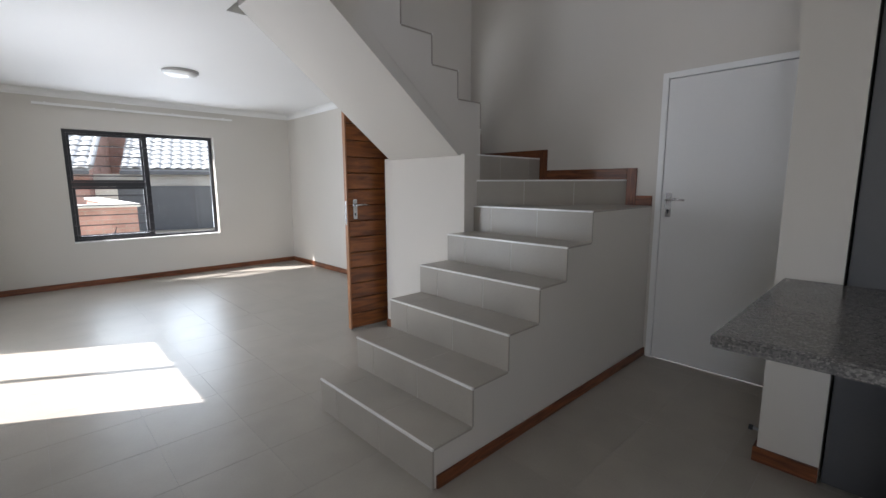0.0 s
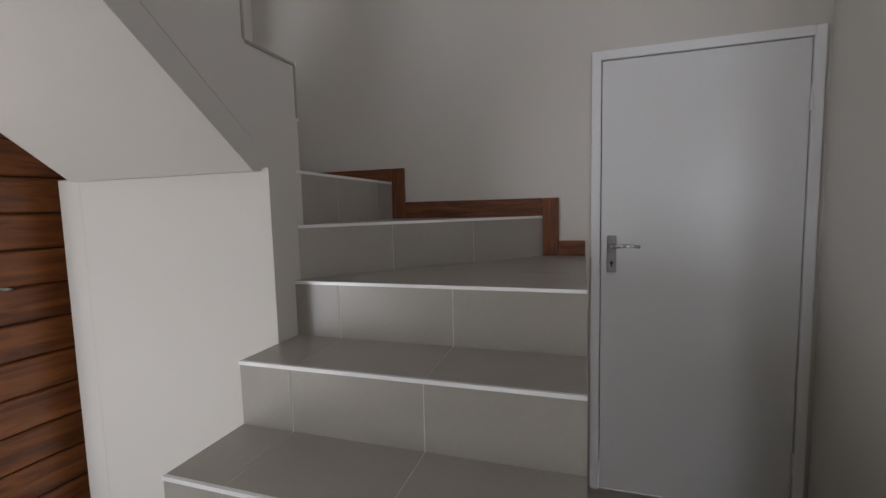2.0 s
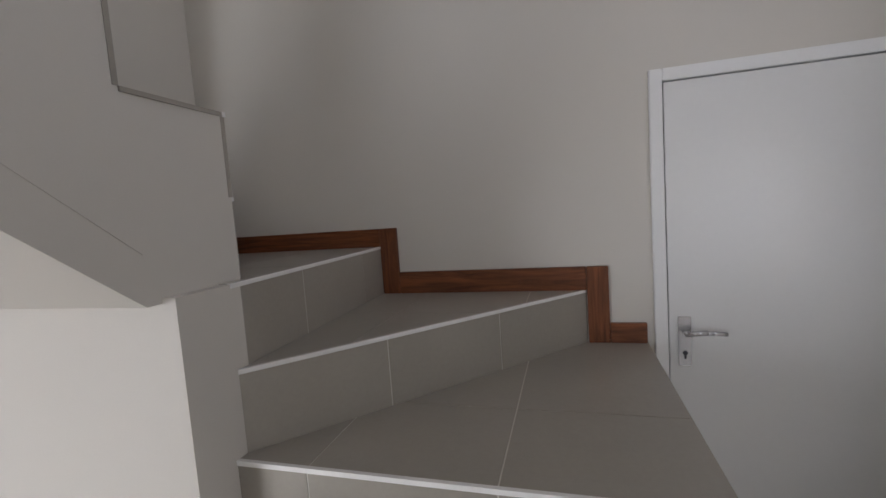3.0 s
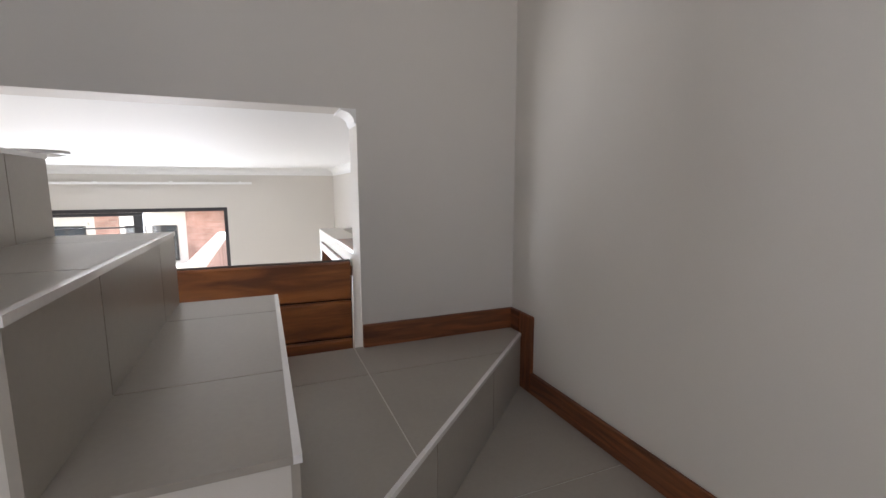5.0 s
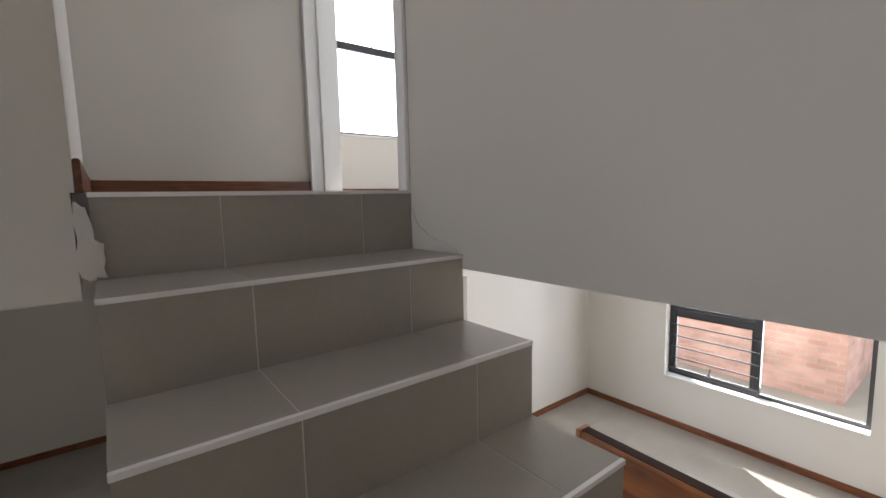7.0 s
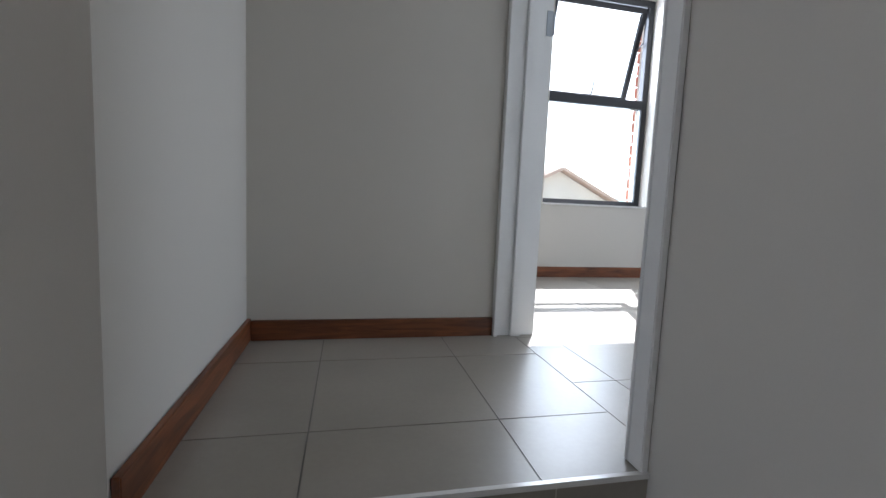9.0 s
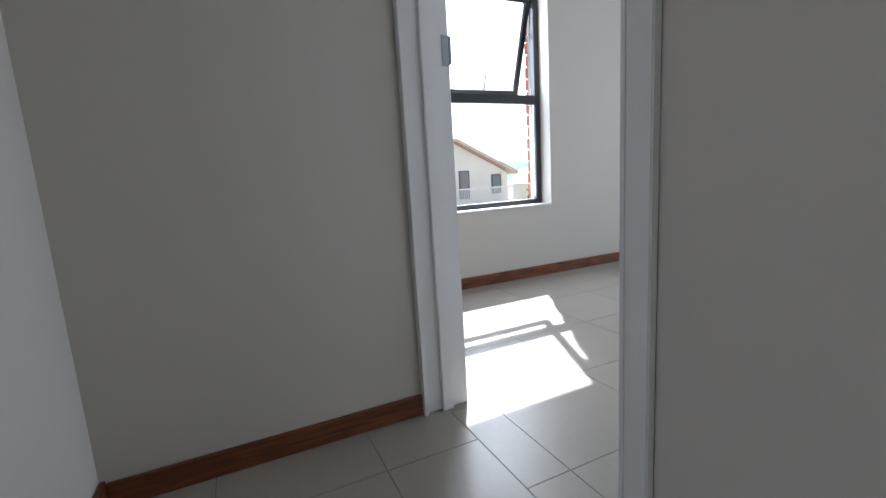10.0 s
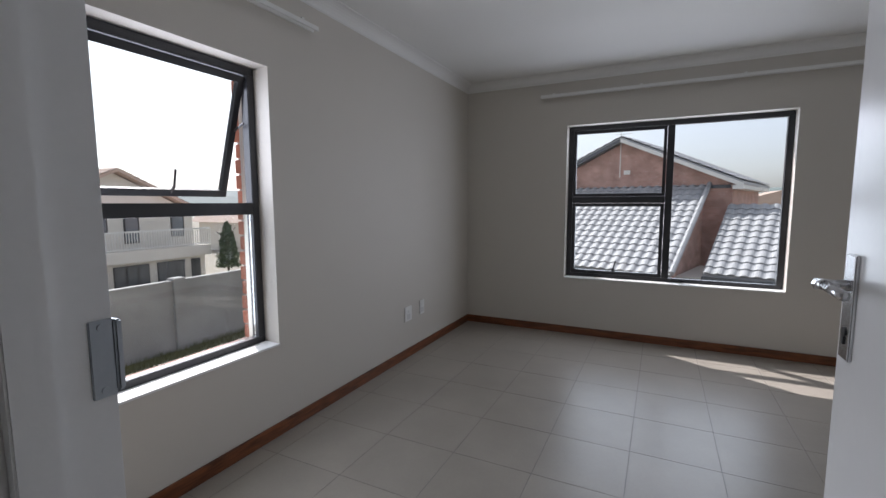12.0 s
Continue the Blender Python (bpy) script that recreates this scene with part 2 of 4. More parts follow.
def finish(bm, name, material, bevel=0.0, smooth=False):
    bmesh.ops.recalc_face_normals(bm, faces=bm.faces)
    if bevel:
        bmesh.ops.bevel(bm, geom=bm.edges[:], offset=bevel, segments=2, affect="EDGES", clamp_overlap=True)
    me = bpy.data.meshes.new(name)
    bm.to_mesh(me)
    bm.free()
    me.materials.append(material)
    if smooth:
        for p in me.polygons:
            p.use_smooth = True
    return me


def thing(name, label, category, group="", kind="", at=(0, 0, 0)):
    ob = new(name)
    ob.location = at
    ob.empty_display_size = 0.1
    return tagged(ob, label, category, group, kind)


def part(name, bm, material, parent, label="", bevel=0.0, smooth=False, kind=""):
    ob = new(name, finish(bm, name, material, bevel, smooth))
    ob.parent = parent
    if parent is not None:
        ob.matrix_parent_inverse = Matrix.Translation(-parent.location)
    return tagged(ob, label, "", "", kind)


def solid(name, bm, material, label, category="", kind="structure", bevel=0.0):
    return tagged(new(name, finish(bm, name, material, bevel)), label, category, "", kind)


def bx(*a):
    return box(bmesh.new(), *a)


# ---- plan ----
R = 0.19                       # riser
F = 14 * R                     # upper floor
C1, C2 = 2.43, F + 2.44        # ceilings
W = 0.955                      # lower flight's width
XL, XT = -0.853, -0.968        # stair wall, two faces
XW = -5.0                      # west wall, inner face
YS, YN = -1.72, 2.185          # south and north walls, inner faces
YB = 0.41                      # bulkhead over the kitchen edge
YH = -0.435                    # end wall of the landing
TH = 0.23                      # outer walls
Y6 = 1.30
LOW = [0.0, 0.25, 0.51, 0.765, 1.027, Y6]           # nosings 1 to 6
UP = [1.405, 1.163, 0.918, 0.66, 0.405]             # nosings 10 to 14
PIV = (0.0, 1.33)


def holed(bm, axis, p0, p1, a0, a1, z0, z1, holes):
    """A wall slab between p0 and p1, from a0 to a1 along it, with rectangular holes (b0, b1, c0, c1), in order."""
    def put(u0, u1, w0, w1):
        if u1 - u0 > 1e-4 and w1 - w0 > 1e-4:
            if axis == "x":
                box(bm, p0, p1, u0, u1, w0, w1)
            else:
                box(bm, u0, u1, p0, p1, w0, w1)
    at = a0
    for b0, b1, c0, c1 in holes:
        put(at, b0, z0, z1)
        put(b0, b1, z0, c0)
        put(b0, b1, c1, z1)
        at = b1
    put(at, a1, z0, z1)
    return bm


WIN_Y0, WIN_Y1 = -0.712, 1.012
LZ0, LZ1 = 0.565, 2.0        # living window
BZ0, BZ1 = 3.198, 4.63        # bedroom west window
SX0, SX1 = -2.415, -1.605        # bedroom south window
SZ0, SZ1 = 3.157, 4.61
DX0, DX1 = -2.9, -1.27         # sliding door
DZ1 = 1.85
YK, XK = -4.45, 4.2            # kitchen's far walls

bm = bmesh.new()
holed(bm, "x", XW - TH, XW, YS, YN, 0, C1 + 0.1, [(WIN_Y0, WIN_Y1, LZ0, LZ1)])
holed(bm, "x", XW - TH, XW, YS, YN, C1 + 0.1, C2, [(WIN_Y0, WIN_Y1, BZ0, BZ1)])
solid("wall_west", bm, PAINT, "smooth cream-painted outer wall with two window openings")
bm = bmesh.new()
holed(bm, "y", YS - TH, YS, XW - TH, -0.6, 0, C1 + 0.1, [(DX0, DX1, 0, DZ1)])
holed(bm, "y", YS - TH, YS, XW - TH, 0.1, C1 + 0.1, C2, [(SX0, SX1, SZ0, SZ1)])
solid("wall_south", bm, PAINT, "cream-painted outer wall with sliding door and bedroom window openings")
bm = bmesh.new()
holed(bm, "y", YN, YN + TH, XW - TH, 2.1, 0, C1 + 0.1, [(0.985, 1.842, 0, 2.05)])
box(bm, XW - TH, 2.1, YN, YN + TH, C1 + 0.1, C2)
solid("wall_north", bm, PAINT, "tall cream-painted wall behind the winding stair and doors")
solid("wall_kitchen_nib", bx(1.865, 2.09, 1.245, YN, 0, C2), PAINT, "cream-painted wall end beside the white door")
bm = bmesh.new()
box(bm, 0.1, 1.865, YB - 0.12, YB, C1, C2)
box(bm, 0.0, 0.1, YB - 0.12, YB, C1, F)
solid("wall_bulkhead", bm, PAINT, "cream-painted bulkhead wall hanging over the stairwell edge")
bm = bmesh.new()
box(bm, XT, XL, 1.648, YN, 8 * R - 0.002, C1)
box(bm, XT, XL - 0.001, 1.197, YN, 0, 8 * R - 0.002)
box(bm, XT, XL, 0.367, YN, C1, C2)
box(bm, XT, XL, YH, 0.367, F + 2.05, C2)
solid("wall_stair", bm, PAINT, "cream-painted stair wall, open below to the living room")
solid("wall_landing_end", bx(XT, 0.1, YH - 0.12, YH, F, C2), PAINT, "plain cream-painted end wall of the landing")
solid("wall_landing_side", bx(-0.008, 0.1, YH, YB, F, C2), PAINT, "plain cream-painted side wall of the landing")
solid("wall_bedroom_side", bx(XT, XL, YS, YH - 0.12, F, C2), PAINT, "plain bedroom partition wall")
# the opening is assumed, to let fill light onto the stair
bm = bmesh.new()
holed(bm, "y", YK - TH, YK, -0.6, XK, 0, C1, [(2.7, 4.0, 0.6, 2.1)])
solid("wall_kitchen_south", bm, PAINT, "cream-painted far kitchen wall with an unseen opening added for light")
bm = bmesh.new()
box(bm, -1.06, XT, 1.66, 1.77, 0, 1.985)
box(bm, -2.0, -1.86, 1.66, 1.77, 0, 1.985)
box(bm, -1.86, -1.06, 1.66, 1.77, 1.93, 1.985)
box(bm, -2.0, -1.9, 1.77, YN, 0, 1.985)
solid("wall_closet", bm, PAINT, "low cream-painted partition of the closet beside the stair")
solid("wall_kitchen_side", bx(-0.6, -0.48, YK, YS - TH, 0, C1), PAINT, "plain cream-painted kitchen side wall")
# assumed opening out of view, only there to brighten the kitchen
bm = bmesh.new()
holed(bm, "x", XK, XK + TH, YK, YN, 0, C1, [(-2.6, -1.4, 0.9, 2.1)])
solid("wall_kitchen_east", bm, PAINT, "cream-painted kitchen wall with an assumed, unseen opening added for light")
solid("wall_kitchen_back", bx(2.09, XK, 1.9, 2.0, 0, C1), PAINT, "kitchen back wall in shade")
bm = bmesh.new()
box(bm, 1.85, 2.6, -3.15, -2.86, 0, C1)
box(bm, 2.42, 2.55, YK, -3.15, 0, C1)
solid("wall_kitchen_pier", bm, PAINT, "free-standing cream-painted wall pier")

# floors, slab, ceilings
solid("floor", bx(XW, XK, YK, YN, -0.12, -0.0012), GROUT, "grey ceramic tiled ground floor")
bm = bmesh.new()
box(bm, XW, XT, YS, YN, C1 + 0.1, F - 0.0012)
box(bm, XT, -0.002, YH, 0.40, C1 + 0.1, F - 0.0012)
solid("floor_upper", bm, GROUT_D, "grey ceramic tiled upper floor")
bm = bmesh.new()
box(bm, XW, XT, YS, YN, C1, C1 + 0.1)
box(bm, XT, 0.0, YS, -0.05, C1, C1 + 0.1)
box(bm, 0.0, XK, YS, YB - 0.12, C1, C1 + 0.1)
box(bm, 1.865, XK, YB - 0.12, YN, C1, C1 + 0.1)
box(bm, -0.6, XK, YK, YS, C1, C1 + 0.1)
solid("ceiling", bm, CEIL, "smooth white ceiling of living room and kitchen")
solid("ceiling_upper", bx(XW - TH, 2.1, YS - TH, YN + TH, C2, C2 + 0.15), CEIL, "smooth white upper ceiling")


def cornice(name, axis, a, b, p, sgn, z, s=0.075):
    """A coved moulding under a ceiling: along one axis from a to b at the wall p, into the room by sgn."""
    pts = [(p, z), (p, z - s)]
    for i in range(7):
        t = math.pi / 2 * i / 6
        pts.append((p + sgn * (0.006 + (s - 0.006) * (1 - math.cos(t))), z - s + 0.008 + (s - 0.014) * math.sin(t)))
    pts.append((p + sgn * s, z))
    bm = prism(bmesh.new(), pts, axis, a, b)
    return solid(name, bm, CEIL, "white coved plaster cornice along the ceiling", "cornice")


cornice("cornice", "y", YS, YN, XW, 1, C1)
cornice("cornice", "x", XW, XT, YS, 1, C1)
cornice("cornice", "x", XW, XT, YN, -1, C1)
cornice("cornice", "x", XT, XL - 0.002, 1.648, -1, C1, 0.045)
cornice("cornice", "y", YS, YN, XW, 1, C2)
cornice("cornice", "x", XW, XT, YS, 1, C2)
cornice("cornice", "x", XW, XT, YN, -1, C2)

# ---- windows ----


def bar(bm, axis, p, d, a0, a1, z0, z1):
    """A frame member d deep, its room face at p on a wall across axis."""
    if axis == "x":
        box(bm, p - d, p, a0, a1, z0, z1)
    else:
        box(bm, a0, a1, p - d, p, z0, z1)


def frame_ring(axis, p, d, a0, a1, z0, z1, w):
    bm = bmesh.new()
    bar(bm, axis, p, d, a0, a1, z0, z0 + w)
    bar(bm, axis, p, d, a0, a1, z1 - w, z1)
    bar(bm, axis, p, d, a0, a0 + w, z0 + w, z1 - w)
    bar(bm, axis, p, d, a1 - w, a1, z0 + w, z1 - w)
    return bm


def stay(win, axis, p, a, z, name="window_latch"):
    """A small dark latch lever."""
    bm = bmesh.new()
    if axis == "x":
        box(bm, p, p + 0.018, a - 0.012, a + 0.012, z, z + 0.05)
        rod(bm, (p + 0.02, a, z + 0.045), (p + 0.035, a + 0.02, z + 0.12), 0.006, 6)
    else:
        box(bm, a - 0.012, a + 0.012, p, p + 0.018, z, z + 0.05)
        rod(bm, (a, p + 0.02, z + 0.045), (a - 0.01, p + 0.035, z + 0.12), 0.006, 6)
    return part(name, bm, ALU, win)


def pane(win, axis, p, a0, a1, z0, z1):
    bm = bmesh.new()
    bar(bm, axis, p, 0.006, a0, a1, z0, z1)
    ob = part("pane", bm, GLASS, win, "clear glass pane")
    ob.visible_shadow = False
    return ob


def west_window(name, z0, z1, bars):
    p = XW - 0.10
    win = thing(name, "charcoal aluminium window with one split casement and one fixed pane", "window", kind="structure", at=(p, 0, z0))
    mid, tr = 0.155, z0 + 0.745
    part("window_frame", frame_ring("x", p, 0.05, WIN_Y0 + 0.002, WIN_Y1 - 0.002, z0 + 0.002, z1 - 0.002, 0.042), ALU, win, bevel=0.003)
    bm = bmesh.new()
    bar(bm, "x", p + 0.003, 0.05, mid - 0.028, mid + 0.028, z0 + 0.045, z1 - 0.045)
    part("mullion", bm, ALU, win, bevel=0.003)
    bm = bmesh.new()
    bar(bm, "x", p + 0.003, 0.05, WIN_Y0 + 0.045, mid - 0.029, tr - 0.03, tr + 0.03)
    part("transom", bm, ALU, win, bevel=0.003)
    part("sash", frame_ring("x", p - 0.006, 0.03, WIN_Y0 + 0.046, mid - 0.031, z0 + 0.046, tr - 0.032, 0.03), ALU, win, bevel=0.002)
    part("sash", frame_ring("x", p - 0.006, 0.03, WIN_Y0 + 0.046, mid - 0.031, tr + 0.032, z1 - 0.046, 0.026), ALU, win, bevel=0.002)
    pane(win, "x", p - 0.02, WIN_Y0 + 0.076, mid - 0.061, z0 + 0.077, tr - 0.062)
    pane(win, "x", p - 0.02, WIN_Y0 + 0.072, mid - 0.057, tr + 0.058, z1 - 0.072)
    pane(win, "x", p - 0.024, mid + 0.029, WIN_Y1 - 0.045, z0 + 0.045, z1 - 0.045)
    stay(win, "x", p - 0.004, (WIN_Y0 + mid) / 2, z0 + 0.06)
    bm = bmesh.new()
    box(bm, XW - 0.098, XW + 0.012, WIN_Y0 + 0.002, WIN_Y1 - 0.002, z0 + 0.001, z0 + 0.012)
    part("window_sill", bm, FRAMEW, win, "white painted sill", bevel=0.002)
    if bars:
        n = 11
        for i in range(n):
            z = z0 + 0.09 + (z1 - z0 - 0.16) * i / (n - 1)
            if abs(z - tr) < 0.04:
                continue
            bm = rod(bmesh.new(), (p + 0.03, WIN_Y0 + 0.01, z), (p + 0.03, mid + 0.02, z), 0.008, 6)
            part("burglar_bar", bm, STEELBAR, win)
    return win


west_window("window_1", LZ0, LZ1, True)
west_window("window_2", BZ0, BZ1, False)


def south_window():
    p = YS - 0.10
    z0, z1, tr = SZ0, SZ1, SZ0 + 0.735
    win = thing("window_3", "charcoal aluminium window with the top sash pushed open", "window", kind="structure", at=(SX0, p, z0))
    part("window_frame", frame_ring("y", p, 0.05, SX0 + 0.002, SX1 - 0.002, z0 + 0.002, z1 - 0.002, 0.042), ALU, win, bevel=0.003)
    bm = bmesh.new()
    bar(bm, "y", p + 0.003, 0.05, SX0 + 0.045, SX1 - 0.045, tr - 0.03, tr + 0.03)
    part("transom", bm, ALU, win, bevel=0.003)
    pane(win, "y", p - 0.024, SX0 + 0.045, SX1 - 0.045, z0 + 0.045, tr - 0.031)
    # the sash hangs from the head and leans out
    h = z1 - 0.05 - (tr + 0.035)
    bm = bmesh.new()
    box(bm, SX0 + 0.048, SX1 - 0.048, -0.03, 0, -h, -h + 0.034)
    box(bm, SX0 + 0.048, SX1 - 0.048, -0.03, 0, -0.034, 0)
    box(bm, SX0 + 0.048, SX0 + 0.082, -0.03, 0, -h + 0.034, -0.034)
    box(bm, SX1 - 0.082, SX1 - 0.048, -0.03, 0, -h + 0.034, -0.034)
    m = pose(0, p - 0.012, z1 - 0.05, -17, 0, 0)
    bm.transform(m)
    sash = part("sash", bm, ALU, win, "open top-hung sash", bevel=0.002)
    bm = bx(SX0 + 0.082, SX1 - 0.082, -0.018, -0.012, -h + 0.034, -0.034)
    bm.transform(m)
    g = part("pane", bm, GLASS, sash)
    g.visible_shadow = False
    bm = bmesh.new()
    foot = m @ Vector(((SX0 + SX1) / 2 - 0.05, 0.005, -h + 0.02))
    rod(bm, foot, foot + Vector((0, 0.03, 0.03)), 0.007, 6)
    rod(bm, foot + Vector((0, 0.03, 0.03)), foot + Vector((-0.008, 0.035, 0.11)), 0.006, 6)
    part("window_latch", bm, ALU, sash)
    for x in (SX0 + 0.06, SX1 - 0.06):
        a = m @ Vector((x, -0.01, -h * 0.45))
        bm = rod(bmesh.new(), (x, p - 0.02, z1 - 0.28), a, 0.006, 6)
        part("friction_stay", bm, ALU, win)
    bm = bx(SX0 + 0.002, SX1 - 0.002, YS - 0.098, YS + 0.012, z0 + 0.001, z0 + 0.012)
    part("window_sill", bm, FRAMEW, win, "white painted sill", bevel=0.002)


south_window()


def sliding_door():
    p = YS - 0.08
    win = thing("window_4", "charcoal aluminium sliding patio door with two tall panes", "sliding door", kind="structure", at=(DX0, p, 0))
    part("window_frame", frame_ring("y", p, 0.07, DX0 + 0.002, DX1 - 0.002, 0.002, DZ1 - 0.002, 0.045), ALU, win, bevel=0.003)
    mid = (DX0 + DX1) / 2
    part("sash", frame_ring("y", p - 0.005, 0.028, DX0 + 0.048, mid + 0.03, 0.048, DZ1 - 0.048, 0.05), ALU, win, bevel=0.002)
    part("sash", frame_ring("y", p - 0.036, 0.028, mid - 0.03, DX1 - 0.048, 0.048, DZ1 - 0.048, 0.05), ALU, win, bevel=0.002)
    pane(win, "y", p - 0.016, DX0 + 0.098, mid - 0.02, 0.098, DZ1 - 0.098)
    pane(win, "y", p - 0.046, mid + 0.02, DX1 - 0.098, 0.098, DZ1 - 0.098)


sliding_door()

# ---- staircase ----
SK, SD = 0.072, 0.014          # skirting's height and thickness


def clip(poly, axis, value, keep):
    """The part of a flat polygon on one side of a line across axis 0 or 1."""
    out = []
    for i, p in enumerate(poly):
        q = poly[(i + 1) % len(poly)]
        a, b = keep * (p[axis] - value), keep * (q[axis] - value)
        if a >= 0:
            out.append(p)
        if a * b < 0:
            t = a / (a - b)
            out.append((p[0] + t * (q[0] - p[0]), p[1] + t * (q[1] - p[1])))
    return out


def area(poly):
    return abs(sum(p[0] * q[1] - q[0] * p[1] for p, q in zip(poly, poly[1:] + poly[:1]))) / 2


def tiles_of(poly, xs, ys, gap=0.003):
    """Cut a polygon into tiles along the joint lines xs and ys."""
    edges_x, edges_y = [-99, *sorted(xs), 99], [-99, *sorted(ys), 99]
    for x0, x1 in zip(edges_x, edges_x[1:]):
        for y0, y1 in zip(edges_y, edges_y[1:]):
            p = poly
            for ax, v, k in ((0, x0 + gap / 2, 1), (0, x1 - gap / 2, -1), (1, y0 + gap / 2, 1), (1, y1 - gap / 2, -1)):
                p = clip(p, ax, v, k) if p else p
            if len(p) > 2 and area(p) > 4e-4:
                yield p


XO = -0.03                     # the upper flight's open side
E10 = (XO, UP[0])
stairs = thing("staircase", "winding concrete staircase with grey ceramic tiled steps and white sides", "staircase", kind="structure")
bm = bmesh.new()
g = 0.0012
prof = [(LOW[0] + g, 0.0)]
for k, y in enumerate(LOW):
    prof += [(y + g, k * R + (0.0 if k == 0 else -g)), (y + g, (k + 1) * R - g)]
prof = prof[1:] + [(1.38, 6 * R - g), (1.38, 0.0)]
prism(bm, prof, "x", 0.004, W)
part("lower_flight", bm, PAINT, stairs, "white painted solid side")
T6 = [(0.0, Y6), (W, Y6), (W, YN), (0.76, YN), (0.0, 1.33)]
T7 = [(0.0, 1.33), (0.76, YN), (-0.02, YN)]
T8 = [(0.0, 1.335), (-0.02, YN), (-0.785, YN), E10, (E10[0], 1.335)]
T9 = [E10, (-0.785, YN), (XL, YN), (XL, UP[0])]
bm = bmesh.new()
prism(bm, [(0.004, 1.38), (W, 1.38), (W, YN - 0.001), (0.004, YN - 0.001)], "z", 0, 6 * R - g)
prism(bm, [(0.0, 1.3325), (0.757, YN - 0.002), (-0.02, YN - 0.002)], "z", 6 * R - 0.012, 7 * R - g)
prism(bm, [(XL, 1.197), (0.0, 1.197), (0.0, 1.337), (-0.0213, YN - 0.002), (XL, YN - 0.002)], "z", 0, 8 * R - g)
prism(bm, [(E10[0] - 0.0012, 1.404), (XL, 1.404), (XL, YN - 0.002), (-0.7865, YN - 0.002)], "z", 8 * R - 0.012, 9 * R - g)
part("winder_block", bm, PAINT, stairs, "white plastered block under the winders")
bm = bmesh.new()
prof = [(UP[0] - g, 8 * R - 0.012), (1.165, 8 * R - 0.012), (-0.015, C1 + 0.001), (-0.015, F - 0.004), (UP[4] - g, F - 0.004)]
for k, y in zip((13, 12, 11, 10), UP[::-1]):
    prof += [(y - g, k * R - g), (UP[UP.index(y) - 1] - g, k * R - g)]
prism(bm, prof, "x", XL + 0.001, XO - 0.001)
part("upper_flight", bm, PAINT, stairs, "white plastered sloping soffit and stringer")
bm = bmesh.new()
a, b = Vector((XO + 0.0002, 1.169, 1.604)), Vector((XO + 0.0002, 0.385, 2.22))
rod(bm, a, b, 0.0008, 5)
part("plaster_crack", bm, CRACK, stairs, "fine plaster joint line")

JL, JU = (0.17, 0.565), (-0.285, -0.675)


def tread(poly, z, xs, ys):
    for p in tiles_of(poly, xs, ys):
        part("tread_tile", prism(bmesh.new(), p, "z", z - 0.0095, z), TILE, stairs)


def riser(a, b, z0, z1, cuts, t=0.010):
    """Riser tiles on the line a to b, standing out to the right of it."""
    a, b = Vector((*a, 0)), Vector((*b, 0))
    d = (b - a).normalized()
    n = Vector((d.y, -d.x, 0))
    ends = [0.0, *cuts, (b - a).length]
    for s0, s1 in zip(ends, ends[1:]):
        p = [a + d * (s0 + 0.0015), a + d * (s1 - 0.0015)]
        q = [p[0], p[1], p[1] + n * -t, p[0] + n * -t]
        part("riser_tile", prism(bmesh.new(), [(v.x, v.y) for v in q], "z", z0, z1 - 0.010), TILE, stairs)
    # a pale strip along the nosing paints the tile edge's glint
    q = [a - n * 0.001 + n * 0.004, b + n * 0.003, b - n * 0.007, a - n * 0.007]
    part("nosing_highlight", prism(bmesh.new(), [(v.x, v.y) for v in q], "z", z1 - 0.0095, z1 + 0.0012), NOSE, stairs, "pale strip painting the highlight on the tile edge")


for k, y in enumerate(LOW):
    z = (k + 1) * R
    riser((-0.003, y), (W + 0.003, y), k * R, z, (JL[0] + 0.003, JL[1] + 0.003))
    if k < 5:
        tread([(-0.003, y + 0.007), (W + 0.003, y + 0.007), (W + 0.003, LOW[k + 1]), (-0.003, LOW[k + 1])], z, JL, ())
tread([(0.0, Y6 + 0.007), (W + 0.003, Y6 + 0.007), (W + 0.003, YN), (0.76, YN), (0.0, 1.33)], 6 * R, JL, (1.62,))
riser(PIV, (0.76, YN), 6 * R, 7 * R, (0.36, 0.74))
tread(T7, 7 * R, (0.17, 0.565), (1.85,))
riser((0.0, 1.335), (-0.02, YN), 7 * R, 8 * R, (0.28, 0.67))
tread(T8, 8 * R, (-0.30,), (1.62,))
riser(E10, (-0.785, YN), 8 * R, 9 * R, (0.38, 0.76))
tread(T9, 9 * R, (-0.64,), (1.62,))
for i, y in enumerate(UP):
    k = 10 + i
    x0 = XO + 0.003
    riser((x0, y), (XL - 0.003, y), (k - 1) * R, k * R, (x0 - JU[0], x0 - JU[1]))
    if i < 4:
        tread([(x0, y - 0.007), (XL - 0.003, y - 0.007), (XL - 0.003, UP[i + 1]), (x0, UP[i + 1])], k * R, JU, ())

# ---- skirting ----


def skirt(x0, x1, y0, y1, z0, z1=None, m=None):
    m = m or (SKIRT if abs(x1 - x0) > abs(y1 - y0) else SKIRT_Y)
    solid("baseboard", bx(x0, x1, y0, y1, z0, z1 or z0 + SK), m, "reddish-brown stained timber skirting board", "skirting", bevel=0.002)


